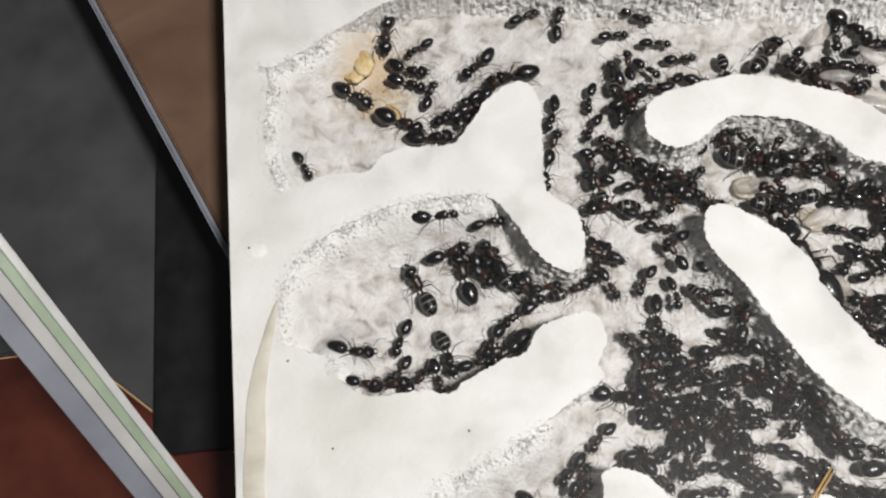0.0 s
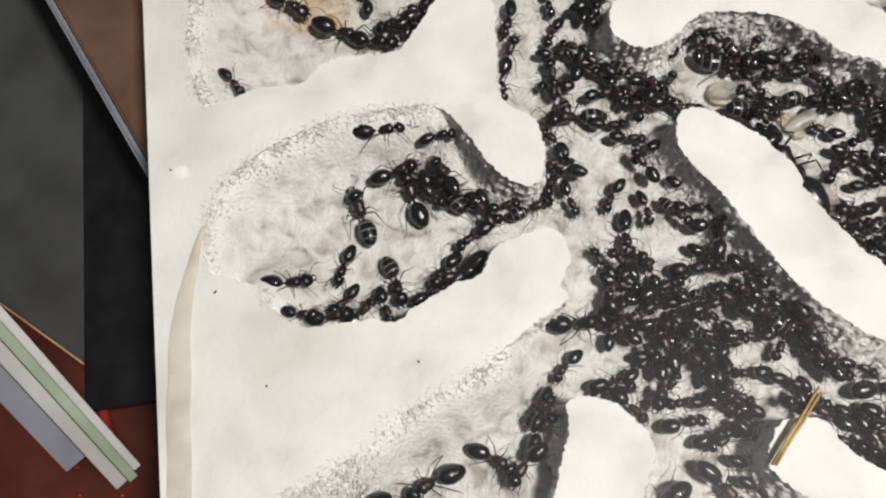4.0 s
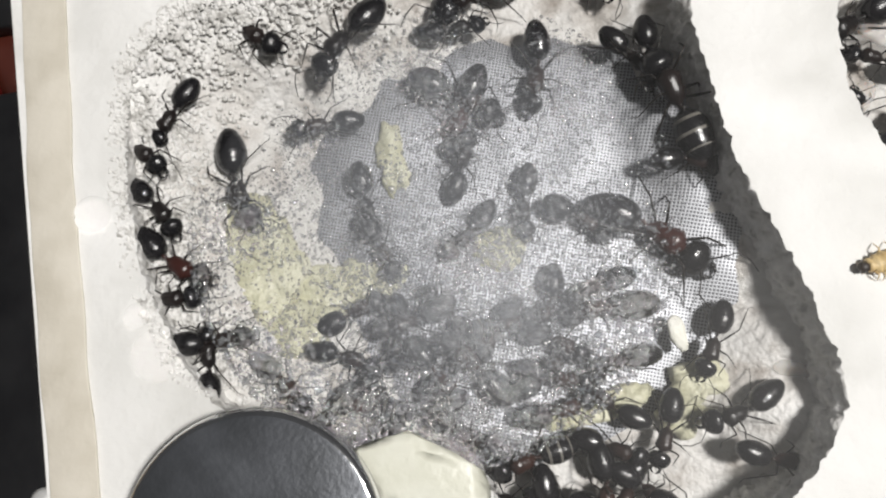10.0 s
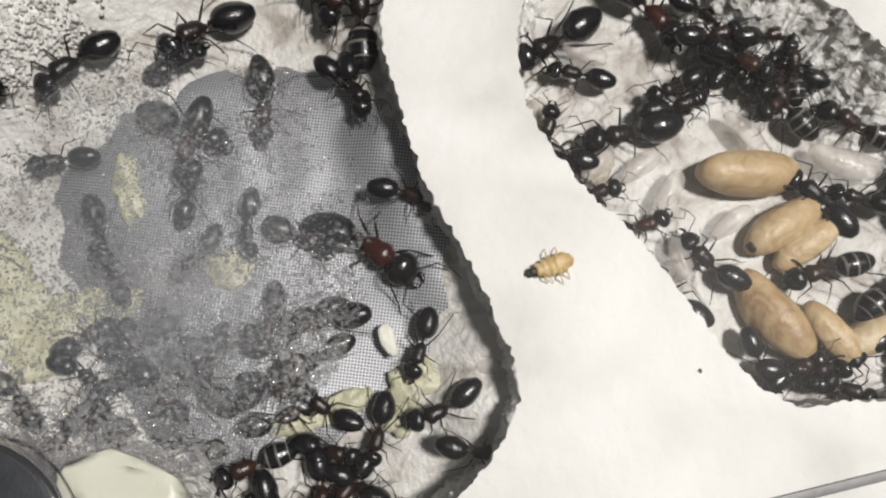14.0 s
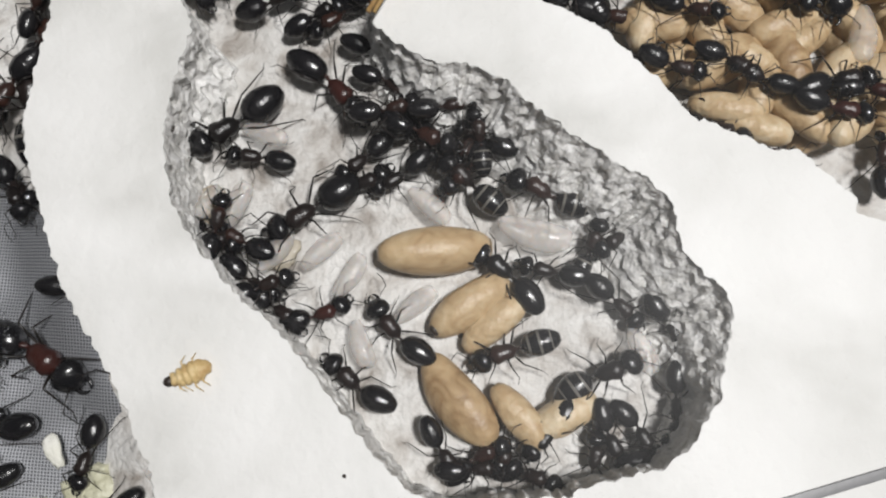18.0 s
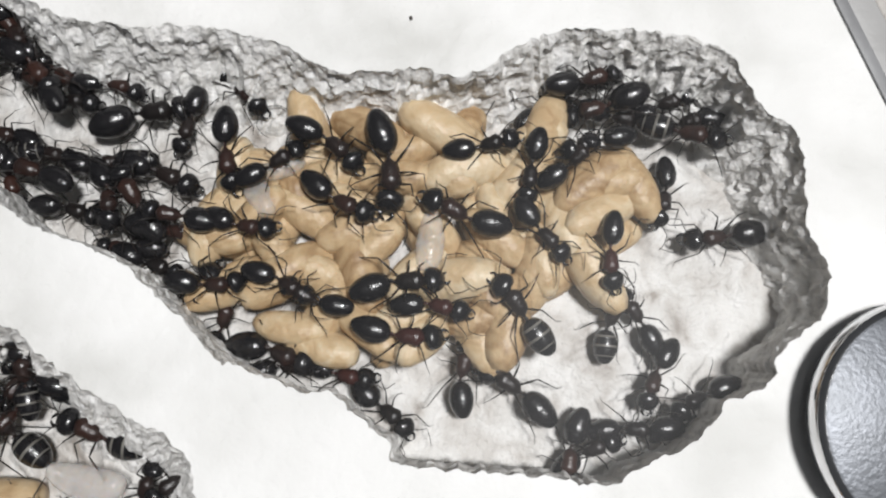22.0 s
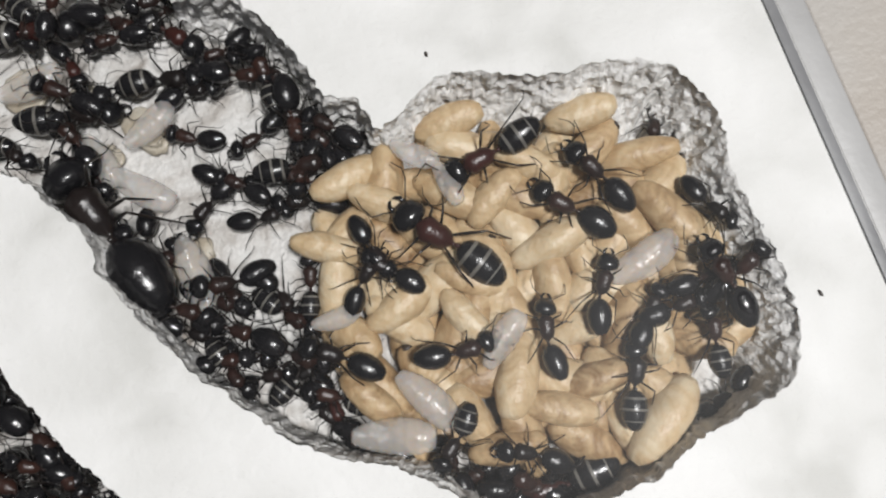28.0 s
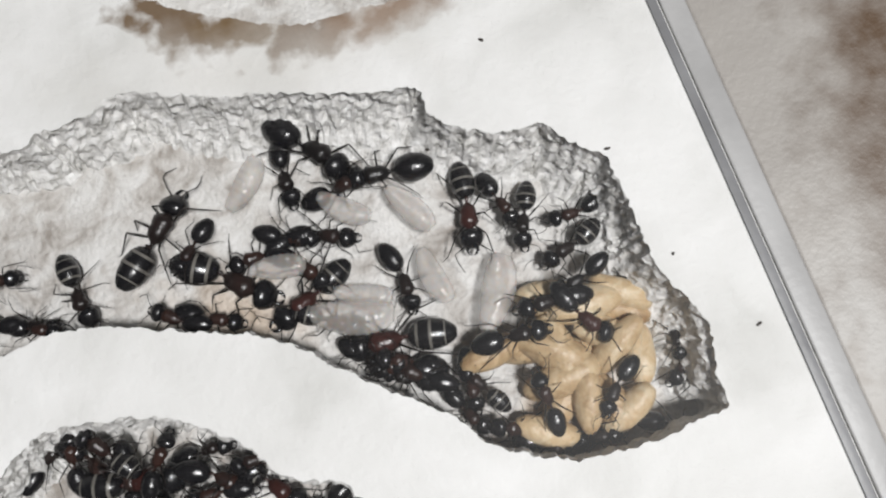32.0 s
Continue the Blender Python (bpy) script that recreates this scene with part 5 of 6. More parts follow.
# breath of moisture on the glass over the lower left chamber
bm = bmesh.new()
ring = []
for i in range(60):
    a = 2 * math.pi * i / 60
    k = 1 + 0.16 * noise.noise(Vector((math.cos(a) * 2, math.sin(a) * 2, 0)))
    ring.append(bm.verts.new(((MIST_AT[0] + MIST_AT[2] * 0.92 * k * math.cos(a)) * MM, (MIST_AT[1] + MIST_AT[3] * k * math.sin(a)) * MM, 0.14 * MM)))
bm.faces.new(ring)
mist = part("mist_film", bm, film_material("mist", 0.0, 0.52), nest, "grey film of moisture under the glass", smooth=False)
mist.visible_shadow = False

WATER = bpy.data.materials.new("water")
WATER.use_nodes = True
wt = WATER.node_tree
wt.nodes.remove(wt.nodes["Principled BSDF"])
w_clear, w_gloss, w_milk = wt.nodes.new("ShaderNodeBsdfTransparent"), wt.nodes.new("ShaderNodeBsdfGlossy"), wt.nodes.new("ShaderNodeBsdfDiffuse")
w_gloss.inputs["Roughness"].default_value = 0.13
w_milk.inputs["Color"].default_value = (0.22, 0.228, 0.245, 1)
w_mix, w_all = wt.nodes.new("ShaderNodeMixShader"), wt.nodes.new("ShaderNodeMixShader")
w_mix.inputs[0].default_value, w_all.inputs[0].default_value = 0.36, 0.38
wt.links.new(w_gloss.outputs[0], w_mix.inputs[1])
wt.links.new(w_milk.outputs[0], w_mix.inputs[2])
wt.links.new(w_clear.outputs[0], w_all.inputs[1])
wt.links.new(w_mix.outputs[0], w_all.inputs[2])
wt.links.new(w_all.outputs[0], wt.nodes["Material Output"].inputs["Surface"])


def droplets():
    rng = np.random.RandomState(17)
    verts, faces = [], []
    count = 0
    while count < 27000:
        u, v = rng.uniform(-1, 1, 2)
        if u * u + v * v > 1:
            continue
        x, y = MIST_AT[0] + MIST_AT[2] * u, MIST_AT[1] + MIST_AT[3] * v
        dense = 0.55 + 0.55 * value_noise(x, y, 5.0, 31) - 0.38 * v - 0.25 * (u * u + v * v)
        if rng.uniform() > dense:
            continue
        r = float(np.clip(rng.lognormal(-2.6 - 0.22 * v, 0.42), 0.045, 0.26))
        first = len(verts)
        for k, (q, h) in enumerate(((1.0, 0.0), (0.85, 0.3), (0.5, 0.52))):
            verts += [((x + r * q * math.cos(math.pi / 4 * i)) * MM, (y + r * q * math.sin(math.pi / 4 * i)) * MM, (0.02 + r * h) * MM) for i in range(8)]
        verts.append((x * MM, y * MM, (0.02 + r * 0.6) * MM))
        for k in range(2):
            faces += [(first + 8 * k + i, first + 8 * (k + 1) + i, first + 8 * (k + 1) + (i + 1) % 8, first + 8 * k + (i + 1) % 8) for i in range(8)]
        faces += [(first + 16 + i, first + 24, first + 16 + (i + 1) % 8) for i in range(8)]
        faces.append(tuple(first + i for i in range(8)))
        count += 1
    me = bpy.data.meshes.new("water_droplets")
    me.from_pydata(verts, [], faces)
    me.materials.append(WATER)
    for p in me.polygons:
        p.use_smooth = True
    ob = tagged(new("water_droplets", me), "fine droplets of water hanging under the misted glass", "droplets", kind="stuff")
    ob.visible_shadow = False


droplets()

# woven wire cloth let into the floor of the misted chamber
WEAVE, wn, wb = node_material("wire_cloth")
wb.inputs["Metallic"].default_value, wb.inputs["Roughness"].default_value = 0.9, 0.58
wco = wn.nodes.new("ShaderNodeTexCoord")
waves = []
for turn in (0.35, 0.35 + math.pi / 2):
    wm = wn.nodes.new("ShaderNodeMapping")
    wm.inputs["Rotation"].default_value = (0, 0, turn)
    wn.links.new(wco.outputs["Object"], wm.inputs["Vector"])
    wv = wn.nodes.new("ShaderNodeTexWave")
    wv.inputs["Scale"].default_value, wv.inputs["Distortion"].default_value = 1200, 0.15
    wn.links.new(wm.outputs[0], wv.inputs["Vector"])
    waves.append(wv)
wmax = wn.nodes.new("ShaderNodeMath")
wmax.operation = "MAXIMUM"
for k, wv in enumerate(waves):
    wn.links.new(wv.outputs["Fac"], wmax.inputs[k])
wr = wn.nodes.new("ShaderNodeValToRGB")
wr.color_ramp.elements[0].position, wr.color_ramp.elements[0].color = 0.35, (0.13, 0.133, 0.142, 1)
wr.color_ramp.elements[1].position, wr.color_ramp.elements[1].color = 0.85, (0.56, 0.57, 0.6, 1)
wn.links.new(wmax.outputs[0], wr.inputs[0])
wn.links.new(wr.outputs[0], wb.inputs["Base Color"])
wbp = wn.nodes.new("ShaderNodeBump")
wbp.inputs["Strength"].default_value, wbp.inputs["Distance"].default_value = 0.35, 0.00006
wn.links.new(wmax.outputs[0], wbp.inputs["Height"])
wn.links.new(wbp.outputs["Normal"], wb.inputs["Normal"])
bm = bmesh.new()
rows = []
for k in range(14):
    q, ring = k / 13, []
    for i in range(64):
        c, d = math.cos(2 * math.pi * i / 64), math.sin(2 * math.pi * i / 64)
        wide = 1 + 0.13 * noise.noise(Vector((2.2 * c, 2.2 * d, 8))) + 0.03 * noise.noise(Vector((7 * c, 7 * d, 3)))
        x, y = 33.6 + 18.2 * q * c * wide, 27.2 + 17.6 * q * d * wide
        ring.append(bm.verts.new((x * MM, y * MM, (float(floor_rise(x, y)) * (x > 40) - 6.3 + 0.3 * noise.noise(Vector((k * 0.5 * c, k * 0.5 * d, 5))) - 1.0 * q**7 - 0.55 * min(1, max(0, (24 - x) / 6))) * MM)))
    rows.append(ring)
for a, b in zip(rows, rows[1:]):
    for i in range(64):
        if a is not rows[0]:
            bm.faces.new((a[i], b[i], b[(i + 1) % 64], a[(i + 1) % 64]))
        else:
            bm.faces.new((a[0], b[i], b[(i + 1) % 64]))
bmesh.ops.remove_doubles(bm, verts=bm.verts, dist=1e-7)
part("wire_cloth", bm, WEAVE, nest, "grey woven wire cloth in the chamber floor")


def plaster_grains():
    """Crumbs of plaster strewn along the shallow upper left rims of the chambers."""
    rng = random.Random(61)
    solid = bmesh.new()
    bmesh.ops.create_icosphere(solid, subdivisions=1, radius=1.0)
    ball, sides = [v.co.copy() for v in solid.verts], [tuple(v.index for v in f.verts) for f in solid.faces]
    solid.free()
    verts, faces = [], []
    near, far = [q for q in SHELF if q[1] < 50], [q for q in SHELF if q[1] >= 50]
    while len(verts) < 13000 * len(ball):
        some, wide = (near, 3.2) if rng.random() < 0.52 else (far, 1.6)
        q = some[rng.randrange(len(some))]
        away = abs(rng.gauss(0, wide)) - 0.6
        turn = rng.uniform(0, 2 * math.pi)
        x, y = q[0] + (0.83 * away) + 0.8 * math.cos(turn), q[1] - 0.55 * away + 0.8 * math.sin(turn)
        if noise.noise(Vector((x * 0.35, y * 0.35, 2))) < rng.uniform(-0.6, 0.25):
            continue
        r = min(0.42, rng.lognormvariate(-2.1, 0.45)) * (1 if some is near else 0.75)
        if inside_rim(x, y):
            z = -7.0 + float(floor_rise(x, y)) + 0.25
        else:
            z, r = 0.0, min(r, 0.14)
        z, first = min(z, -0.05 if r > 0.15 else 0.02), len(verts)
        k = [rng.uniform(0.7, 1.25) for _ in range(3)]
        verts += [((x + r * k[0] * p.x) * MM, (y + r * k[1] * p.y) * MM, (z + r * k[2] * p.z) * MM) for p in ball]
        faces += [tuple(first + i for i in f) for f in sides]
    me = bpy.data.meshes.new("plaster_grains")
    me.from_pydata(verts, [], faces)
    me.materials.append(PLASTER_WALL)
    tagged(new("plaster_grains", me), "loose white plaster grains on the chamber's shallow rim", "plaster grains", kind="stuff")


plaster_grains()

# ---- small things ----
STRAW = surface("straw", [(0.3, (0.30, 0.17, 0.06)), (0.55, (0.50, 0.33, 0.14)), (0.8, (0.60, 0.44, 0.22))], 350, 6, 0.5, 0.4, 2500)
FOOD = surface("yellow_food", [(0.3, (0.46, 0.45, 0.31)), (0.6, (0.58, 0.57, 0.43)), (0.8, (0.66, 0.65, 0.55))], 400, 8, 0.4, 0.8, 1800)
HUSK = surface("tan_husk", [(0.3, (0.42, 0.26, 0.10)), (0.5, (0.62, 0.46, 0.22)), (0.75, (0.74, 0.62, 0.40))], 600, 5, 0.5, 0.5, 2500)
CREAM = surface("cream_sealant", [(0.3, (0.58, 0.58, 0.48)), (0.7, (0.70, 0.70, 0.62))], 200, 6, 0.4, 0.2, 1500)
SKIN = surface("pale_skin", [(0.3, (0.50, 0.42, 0.31)), (0.6, (0.64, 0.58, 0.47)), (0.8, (0.70, 0.67, 0.60))], 500, 8, 0.35, 0.8, 1600, coat=0.3)
SKIN.node_tree.nodes["Principled BSDF"].inputs["Alpha"].default_value = 0.6
CHALK = surface("white_crumb", [(0.3, (0.70, 0.69, 0.60)), (0.7, (0.80, 0.79, 0.74))], 500, 5, 0.6, 0.4, 2500)


def straw():
    root = tagged(new("straw"), "split dry yellow straw lying on the glass over a plaster ridge", "straw")
    for k, (off, r) in enumerate(((0.21, 0.22), (-0.2, 0.2))):
        bm = bmesh.new()
        tube(bm, [(0.2 * k, off, 0.0), (3, off * 0.9 + 0.06, 0.02), (7, off * 1.1, 0.03), (11.9 - 0.5 * k, off * 1.3 + 0.05, 0.05)], [r * 0.9, r, r, r * 0.75], 8)
        part("stalk", bm, STRAW, root)
    root.matrix_basis = pose(76.7 * MM, 42.0 * MM, 1.48 * MM, 0, 0, 43.6)


straw()


def lump(name, x, y, z, size, material, label, category, seed, flat=0.5, group=""):
    bm = bmesh.new()
    bmesh.ops.create_icosphere(bm, subdivisions=3, radius=1.0)
    for v in bm.verts:
        k = 1 + 0.35 * noise.noise(v.co * 1.3 + Vector((seed * 7.1, 0, 0))) + 0.15 * noise.noise(v.co * 3.5 + Vector((0, seed * 3.3, 0)))
        v.co = Vector((v.co.x * k * size[0], v.co.y * k * size[1], v.co.z * k * flat * min(size))) * MM
    ob = tagged(part(name, bm, material), label, category, group)
    ob.matrix_basis = pose(x * MM, y * MM, z * MM, 0, 0, seed * 47 % 360)
    return ob


def dab(x, y, z, w, h, seed):
    """A thin smear with a ragged outline and an uneven top."""
    bm = bmesh.new()
    top = bm.verts.new((0, 0, 0.6 * MM))
    rings = []
    for q, up in ((0.3, 0.62), (0.6, 0.55), (0.82, 0.42), (0.95, 0.22), (1.0, -0.5)):
        ring = []
        for i in range(48):
            c, d = math.cos(2 * math.pi * i / 48), math.sin(2 * math.pi * i / 48)
            k = 1 + 0.5 * noise.noise(Vector((1.4 * c, 1.4 * d, seed * 5.3))) + 0.22 * noise.noise(Vector((5 * c, 5 * d, seed * 2.1)))
            rise = up * (1 + 0.7 * noise.noise(Vector((q * c * w, q * d * h, seed * 3.7))))
            ring.append(bm.verts.new((w * q * k * c * MM, h * q * k * d * MM, rise * MM)))
        rings.append(ring)
    for i in range(48):
        bm.faces.new((top, rings[0][i], rings[0][(i + 1) % 48]))
        for a, b in zip(rings, rings[1:]):
            bm.faces.new((a[i], b[i], b[(i + 1) % 48], a[(i + 1) % 48]))
    ob = tagged(part("food_paste", bm, FOOD), "pale yellow smear of food paste on the chamber floor", "food", "dabs of food")
    ob.matrix_basis = pose(x * MM, y * MM, z * MM)


for k, (x, y, w, h) in enumerate(((14.6, 27.6, 3.7, 5.2), (16.6, 22.4, 3.2, 2.2), (18.6, 25.2, 2.4, 2.6), (22.4, 25.4, 2.9, 1.7), (25.6, 34.7, 1.3, 2.7), (32.6, 26.2, 2.2, 1.9), (45.4, 13.9, 2.3, 1.8), (43.8, 11.4, 1.6, 1.3), (36.0, 12.8, 3.0, 1.2), (40.0, 13.6, 2.0, 1.0))):
    dab(x, y, -6.3 + float(floor_rise(x, y)), w, h, k + 1)
for k, (x, y, w) in enumerate(((24.7, 131.0, 2.6), (28.6, 120.8, 2.0), (22.5, 128.5, 1.8))):
    lump("food_crumb", x, y, -6.2 + float(floor_rise(x, y)), (w, w * 0.7), HUSK, "light brown crumb of food on the chamber floor", "food", k + 21, 0.5, "crumbs of food")
for k, (x, y, w, h) in enumerate(((88.1, 97.3, 2.4, 2.0), (92.5, 94.8, 1.5, 1.4), (93.0, 88.6, 1.3, 1.6), (96.9, 90.8, 1.8, 1.4), (97.6, 77.8, 2.0, 1.6), (98.1, 76.9, 1.2, 1.5), (97.2, 89.6, 2.2, 1.5), (59.8, 33.5, 1.3, 1.8), (64.4, 27.8, 1.7, 1.3))):
    lump("cast_skin", x, y, -6.4 + float(floor_rise(x, y)), (w, h), SKIN, "pale shed skin lying on the chamber floor", "shed skin", k + 31, 0.25, "shed skins")
lump("white_crumb", 44.2, 17.5, -4.6, (0.6, 1.35), CHALK, "white grain lying on the wire cloth", "grain", 4, 0.7)
lump("pale_pebble", 52.2, 13.6, -5.0, (1.0, 1.9), LARVA, "pale oval pupa at the foot of the wall", "pupa", 9, 0.8)
lump("cream_smear", 24.4, 11.0, 0.3, (4.4, 2.5), CREAM, "cream smear of sealant by the magnet", "sealant", 7, 0.06)


def husk(x, y, z, turn):
    root = tagged(new("insect_husk"), "dry tan insect husk lying on the white plaster", "insect husk")
    bm = bmesh.new()
    rings = [(-1.75, 0.1, 0.1, 0.6)]
    for k in range(6):
        a, w = -1.6 + 0.47 * k, (0.55, 0.78, 0.84, 0.8, 0.68, 0.52)[k]
        rings += [(a, w * 0.82, w * 0.6, 0.62), (a + 0.16, w, w * 0.75, 0.62), (a + 0.36, w * 0.96, w * 0.72, 0.62)]
    lathe(bm, rings + [(1.2, 0.2, 0.2, 0.6)], 14)
    for v in bm.verts:
        v.co *= 1 + 0.12 * noise.noise(v.co / MM * 2.3)
    part("shell", bm, HUSK, root)
    bm = bmesh.new()
    lathe(bm, [(1.0, 0.1, 0.1, 0.6), (1.2, 0.38, 0.34, 0.6), (1.6, 0.36, 0.32, 0.58), (1.8, 0.12, 0.12, 0.56)], 10)
    part("head", bm, SPOT, root, "dark head end")
    for k, (a, b) in enumerate(((-0.9, 1.3), (-0.3, 1.5), (0.4, 1.2), (-0.6, -1.3), (0.2, -1.4), (0.8, 1.1))):
        bm = bmesh.new()
        tube(bm, [(a, 0.4 * (1 if b > 0 else -1), 0.6), (a - 0.1, 0.7 * b, 0.85), (a - 0.25, b, 0.1)], [0.07, 0.06, 0.03], 5)
        part("leg", bm, HUSK, root)
    root.matrix_basis = pose(x * MM, y * MM, z * MM, 0, 0, turn)


husk(57.2, 19.8, 0.0, 185)


def clear_drop(x, y, r):
    bm = bmesh.new()
    bmesh.ops.create_uvsphere(bm, u_segments=24, v_segments=12, radius=r * MM)
    bmesh.ops.bisect_plane(bm, geom=list(bm.verts) + list(bm.edges) + list(bm.faces), plane_co=(0, 0, 0), plane_no=(0, 0, -1), clear_outer=True)
    for v in bm.verts:
        v.co.z *= 0.16
    ob = tagged(part("water_drop", bm, DROP), "clear flat drop of water on the glass cover", "water drop", "drops on the glass")
    ob.location = (x * MM, y * MM, 1.245 * MM)
    ob.visible_shadow = False


DROP, drop_tree, drop_shader = node_material("clear_water")
drop_shader.inputs["Transmission Weight"].default_value, drop_shader.inputs["IOR"].default_value, drop_shader.inputs["Roughness"].default_value = 1.0, 1.12, 0.05
for x, y, r in ((5.1, 32.0, 1.3), (8.5, 21.8, 1.8), (5.4, 94.6, 1.2), (7.4, 24.6, 0.9)):
    clear_drop(x, y, r)
SPECKS = [(14.6, 62), (3.2, 95.5), (8.6, 76), (118.6, 47), (146.2, 41), (139.8, 114.6), (141.6, 104), (122, 85.6), (133, 128), (77, 63.5), (73, 67), (143.5, 58), (3.0, 26.4), (2.8, 30.8), (60, 38), (66, 10), (125, 120), (146, 96), (130, 46.5), (35, 62), (22, 70)]
for k, (x, y) in enumerate(SPECKS):
    lump("grit", x, y, 0.06, (0.16 + 0.06 * (k % 3), 0.13), SPOT, "tiny dark grain of grit on the plaster", "grit", k + 60, 0.7, "grains of grit")

WANDER, STROLL = [], []


def crowd_mesh(models, spots, rng):
    """Many ants packed on one another, as one mesh."""
    verts, faces, mats, slots, count = [], [], [], [CHITIN, BAND, THORAX, LEG, RED], 0
    store = []
    for m in models:
        one_v, one_f, one_m, k = [], [], [], 0
        for o in m.children:
            local = o.matrix_local
            one_v += [local @ v.co for v in o.data.vertices]
            for p in o.data.polygons:
                one_f.append([k + i for i in p.vertices])
                one_m.append(slots.index(o.data.materials[min(p.material_index, len(o.data.materials) - 1)]))
            k = len(one_v)
        store.append((np.array([tuple(v) for v in one_v]), one_f, one_m))
    for x, y, heading, length, z in spots:
        v, f, fm = rng.choice(store)
        s = length / 10.0
        m = np.array(pose(x * MM, y * MM, (z - 1.65 * s) * MM, rng.uniform(-14, 14), rng.uniform(-14, 14), heading))
        verts.append((v * s) @ m[:3, :3].T + m[:3, 3])
        faces += [[count + i for i in face] for face in f]
        mats += fm
        count += len(v)
    me = bpy.data.meshes.new("ant_crowd")
    me.from_pydata(np.concatenate(verts).tolist(), [], faces)
    for mat in slots:
        me.materials.append(mat)
    me.polygons.foreach_set("material_index", mats)
    me.polygons.foreach_set("use_smooth", [True] * len(mats))
    tagged(new("ant_crowd", me), "dense crowd of black worker ants packed along the chamber rims", "ants", kind="stuff")


# heaps of brood: x, y, half sizes, turn, height of the lowest cocoons and of the ants on top
HEAPS = [(124.0, 66.0, 18.5, 15.5, -19, -5.9, -1.9), (113.5, 33.4, 18.5, 10.5, -20, -6.0, -2.3), (132.4, 99.3, 8.0, 6.4, -20, -5.9, -2.9)]


def on_heap(x, y, slack=0.0):
    """The height at which an ant's body is carried: over a heap of brood or over the floor."""
    for cx, cy, ra, rb, turn, low, top in HEAPS:
        c, s_ = math.cos(radians(turn)), math.sin(radians(turn))
        u, v = (x - cx) * c + (y - cy) * s_, (y - cy) * c - (x - cx) * s_
        if (u / (ra - slack)) ** 2 + (v / (rb - slack)) ** 2 < 1:
            return top
    return min(-5.0 + float(floor_rise(x, y)), -1.6)


def place_ants():
    rng = random.Random(5)
    kinds = {"p": "plain", "b": "banded", "r": "red", "c": "crimson"}
    models = {k: [make_ant(kinds[k], 40 + 10 * i + ord(k)) for i in range(n)] for k, n in (("p", 7), ("b", 3), ("r", 2), ("c", 2))}
    packed = []
    rim = CARVED[0][0][::3]
    for half, line in CROWD_BANDS:
        for (ax, ay), (bx, by) in zip(line, line[1:]):
            long, along = math.hypot(bx - ax, by - ay), math.degrees(math.atan2(by - ay, bx - ax))
            for _ in range(max(1, round(long * half * 2 / (15 if half < 2.2 else 28)))):
                u, v = rng.random(), rng.uniform(-half, half)
                x, y = ax + (bx - ax) * u - (by - ay) / long * v, ay + (by - ay) * u + (bx - ax) / long * v
                if inside_rim(x, y) and np.min(np.hypot(rim[:, 0] - x, rim[:, 1] - y)) > 0.9:
                    packed.append((x, y, along + rng.choice((0, 180)) + rng.gauss(0, 38), rng.uniform(6.2, 8.2), on_heap(x, y, 2.0) + rng.uniform(-0.2, 1.6)))
    bpy.context.view_layer.update()
    crowd_mesh(models["p"] + models["b"][:1], packed, rng)
    used = set()
    for spots, rest in ANT_GROUPS:
        for x, y, heading, length, k in spots:
            model, s = rng.choice(models[k]), length / 10.0
            m = pose(x * MM, y * MM, (on_heap(x, y) - 1.65 * s) * MM, rng.uniform(-12, 12), rng.uniform(-9, 9), heading) @ Matrix.Diagonal((s, s, s, 1))
            if model not in used:
                used.add(model)
                model.matrix_basis = m
                ob = model
            else:
                ob = copy_thing(model, m)
                ob.matrix_basis = m
            WANDER.append((ob, rest, rng.random()))
    for k, length, rows in WALKERS:
        t, x, y, heading = rows[0]
        ob, s = copy_thing(models[k][0], Matrix.Identity(4)), length / 10.0
        ob.matrix_basis = pose(x * MM, y * MM, (on_heap(x, y) - 1.65 * s) * MM, 0, 0, heading) @ Matrix.Diagonal((s, s, s, 1))
        STROLL.append((ob, [(t, pose(x * MM, y * MM, (on_heap(x, y) - 1.65 * s) * MM, 0, 0, a)) for t, x, y, a in rows]))
    x, y, heading, length = QUEEN
    q = make_ant("queen", 99)
    s = length / 10.0
    q.matrix_basis = pose(x * MM, y * MM, (-2.7 - 1.65 * s) * MM, 0, -3, heading) @ Matrix.Diagonal((s, s, s, 1))


place_ants()


# ---- brood ----
def cocoon_mesh(seed):
    rng = random.Random(seed)
    bm = bmesh.new()
    bend = rng.uniform(-0.25, 0.25)
    rings = []
    for k in range(15):
        u = k / 14
        r = max(0.05, math.sin(math.pi * (0.02 + 0.96 * u)) ** 0.40) * (1 + 0.16 * (u - 0.5)) * 0.95
        rings.append((-4.0 + 8.0 * u, 2.0 * r, 1.85 * r, 0.0))
    lathe(bm, rings, 14)
    for v in bm.verts:
        t = v.co.x / MM / 4.0
        v.co.y += bend * (t * t - 0.4) * MM
        v.co += Vector((0, 1, 0)) * 0.16 * MM * noise.noise(v.co * 420 + Vector((seed, 0, 0)))
        v.co += Vector((0, 0, 1)) * 0.16 * MM * noise.noise(v.co * 420 + Vector((0, seed, 0)))
    return bm


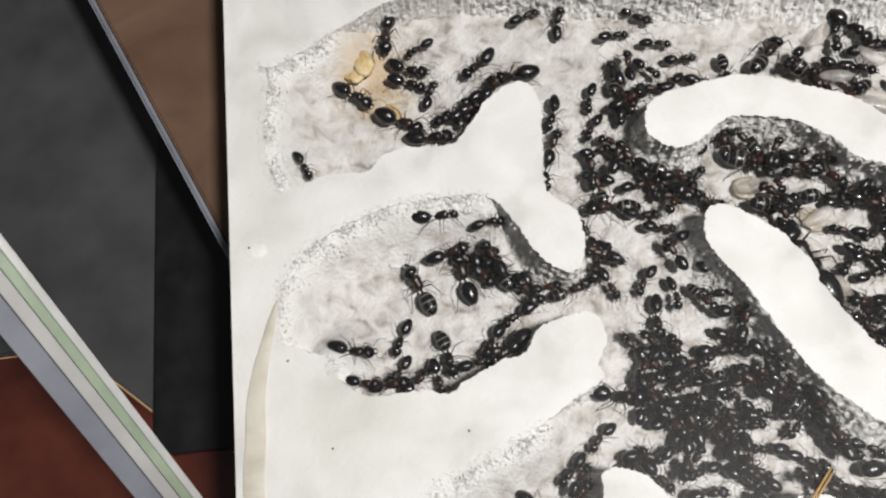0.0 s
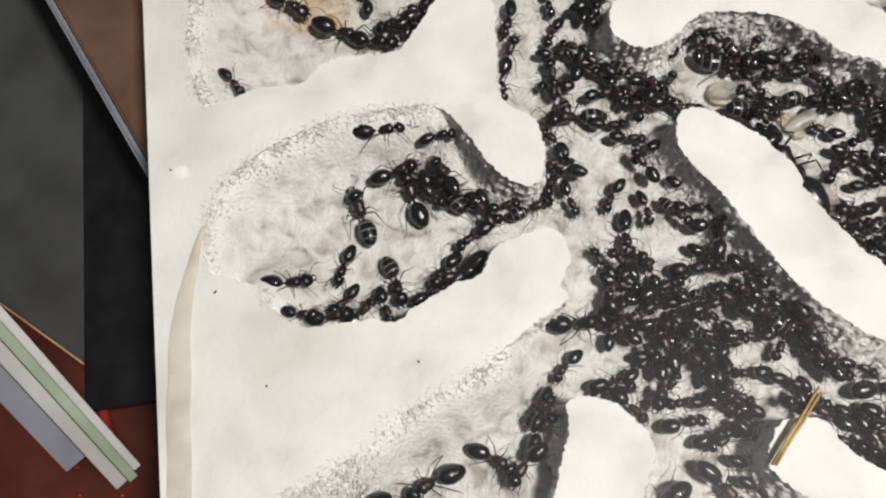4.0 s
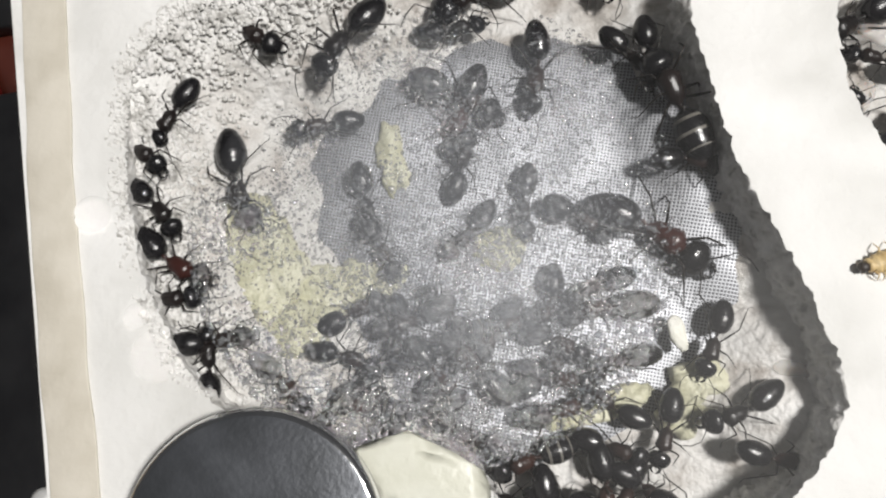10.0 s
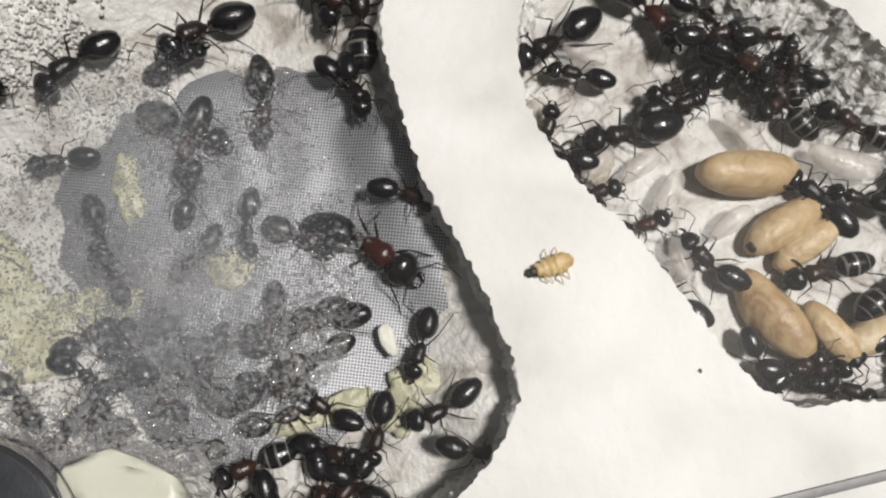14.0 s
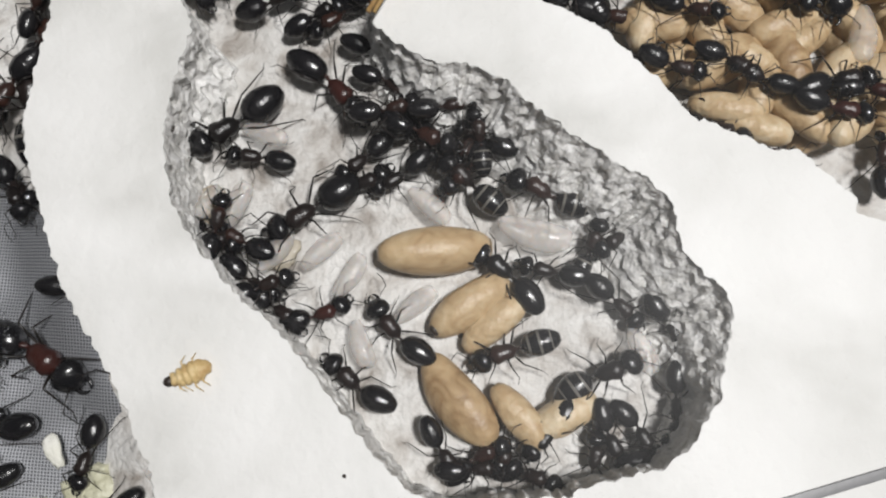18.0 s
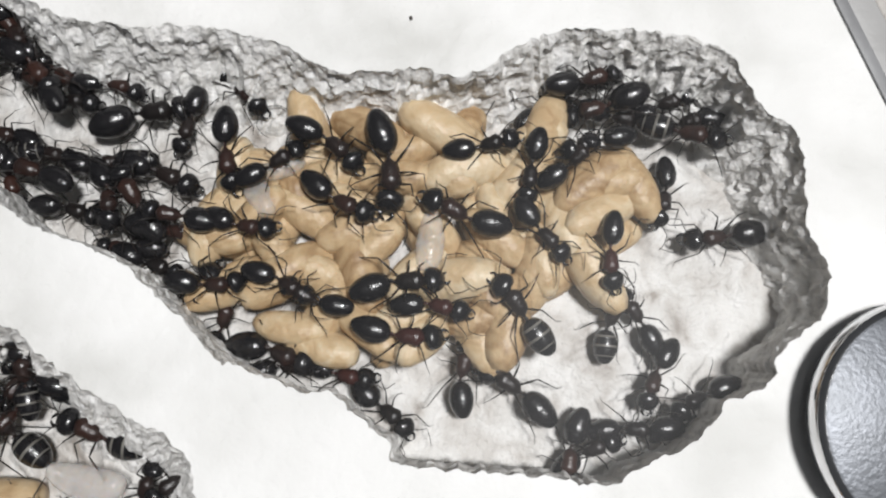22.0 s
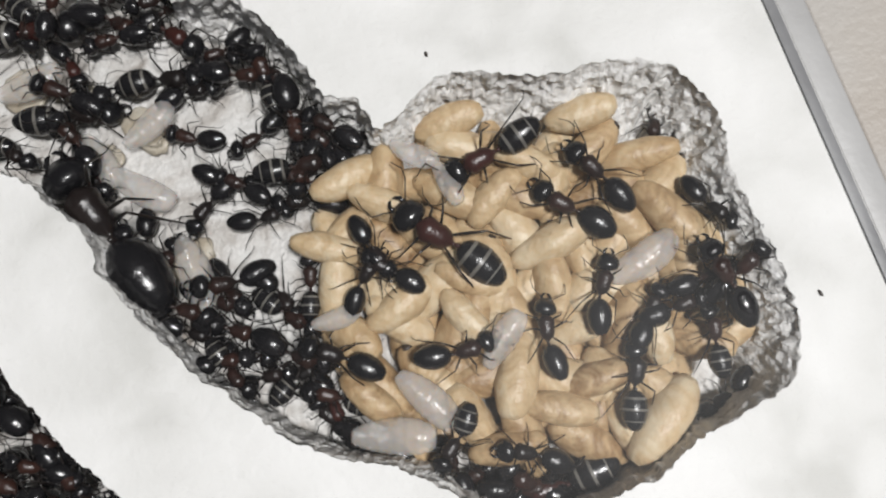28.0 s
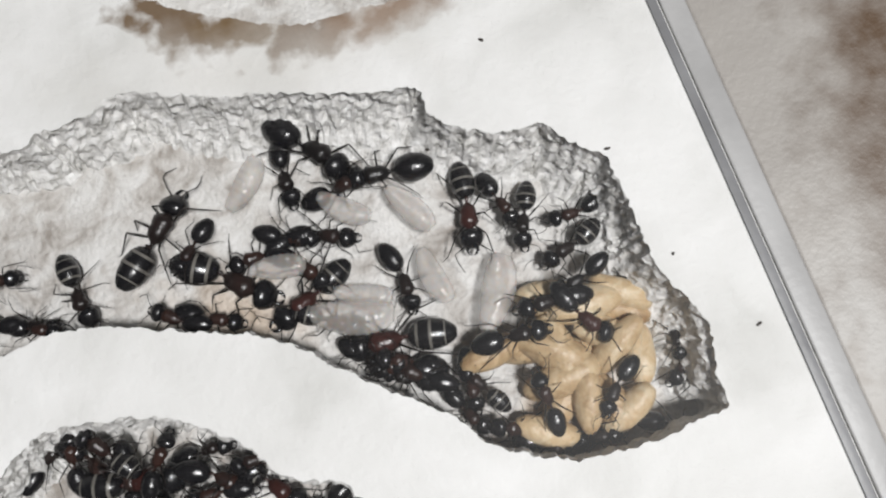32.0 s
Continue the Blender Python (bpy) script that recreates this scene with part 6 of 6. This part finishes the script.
def larva_mesh(seed):
    rng = random.Random(seed)
    bm = bmesh.new()
    bend = rng.uniform(0.1, 0.4) * rng.choice((1, -1))
    rings = []
    for k in range(25):
        u = k / 24
        r = max(0.05, math.sin(math.pi * (0.03 + 0.94 * u)) ** 0.36) * (0.74 + 0.30 * u) * (1 + 0.035 * math.sin(u * 2 * math.pi * 9))
        rings.append((-4.0 + 8.0 * u, 1.85 * r, 1.5 * r, 0.0))
    lathe(bm, rings, 14)
    for v in bm.verts:
        t = v.co.x / MM / 4.0
        v.co.y += bend * (t * t - 0.4) * MM
    return bm


def place_brood():
    rng = random.Random(8)
    models = [tagged(part("cocoon", cocoon_mesh(i), COCOON), "smooth tan ant cocoon lying among the brood", "cocoon", "cocoons") for i in range(5)]
    spotted = models[1]
    bm = bmesh.new()
    bmesh.ops.create_icosphere(bm, subdivisions=2, radius=0.62 * MM)
    for v in bm.verts:
        v.co = Vector((v.co.x * 0.6 - 3.75 * MM, v.co.y, v.co.z + 0.15 * MM))
    part("dark_tip", bm, SPOT, spotted, "dark spot at the end")
    grubs = [tagged(part("larva", larva_mesh(20 + i), LARVA), "translucent white ant larva with fine rings", "larva", "larvae") for i in range(3)]
    placed = []

    def put(some, m):
        for o in some:
            if o not in placed:
                placed.append(o)
                o.matrix_basis = m
                return o
        ob = copy_thing(rng.choice(some), m)
        ob.matrix_basis = m
        return ob

    for group, z in COCOON_GROUPS:
        for x, y, a, length in group:
            s = min(1.25, max(0.75, length / 8.0))
            put(models, pose(x * MM, y * MM, z * MM, rng.uniform(0, 360), rng.uniform(-12, 12), a) @ Matrix.Diagonal((s, s * 1.02, s, 1)))
    # the lower layers of the heaps
    for cx, cy, ra, rb, turn, low, _ in HEAPS:
        c, s_ = math.cos(radians(turn)), math.sin(radians(turn))
        for layer in range(2):
            step = 4.5
            for i in range(-4, 5):
                for j in range(-4, 5):
                    u, v = (i + 0.5 * (j % 2) + rng.uniform(-0.25, 0.25) + 0.4 * layer) * step, (j + rng.uniform(-0.25, 0.25)) * step * 0.86
                    if (u / (ra - 1.5)) ** 2 + (v / (rb - 1.5)) ** 2 < 1:
                        s = rng.uniform(0.78, 1.05)
                        put(models, pose((cx + u * c - v * s_) * MM, (cy + u * s_ + v * c) * MM, (low + 1.35 * layer + rng.uniform(-0.3, 0.3)) * MM, rng.uniform(0, 360), rng.uniform(-22, 22), rng.uniform(0, 360)) @ Matrix.Diagonal((s, s, s, 1)))
    for group, z in LARVA_GROUPS:
        for x, y, a, length in group:
            s = min(1.15, max(0.5, length / 7.0))
            put(grubs, pose(x * MM, y * MM, (z + 0.4) * MM, 0, rng.uniform(-8, 8), a) @ Matrix.Diagonal((s, s * 1.05, s, 1)))


place_brood()


def motions():
    """Ants shift and turn on the spot; times of rest are those at which each group was set out."""
    for ob, t0, r in WANDER:
        if r > 0.4:
            continue
        rng = random.Random(int(r * 1e6))
        base_m = ob.matrix_basis.copy()
        loc, rot, sc = base_m.decompose()
        amp = 0.2 + 2.0 * r
        px, py, pa = rng.uniform(0, 6), rng.uniform(0, 6), rng.uniform(0, 6)
        rate = rng.uniform(0.25, 0.6)
        rows = []
        for k in range(17):
            t = k * 2.0
            f = lambda p: math.sin(rate * t + p) - math.sin(rate * t0 + p)  # noqa: E731
            a = 10 * f(pa)
            rows.append((t, Matrix.Translation(loc + Vector((amp * f(px), amp * f(py), 0)) * MM) @ Matrix.Rotation(radians(a), 4, "Z") @ rot.to_matrix().to_4x4()))
        walk(ob, rows)
    for ob, rows in STROLL:
        walk(ob, rows)


motions()
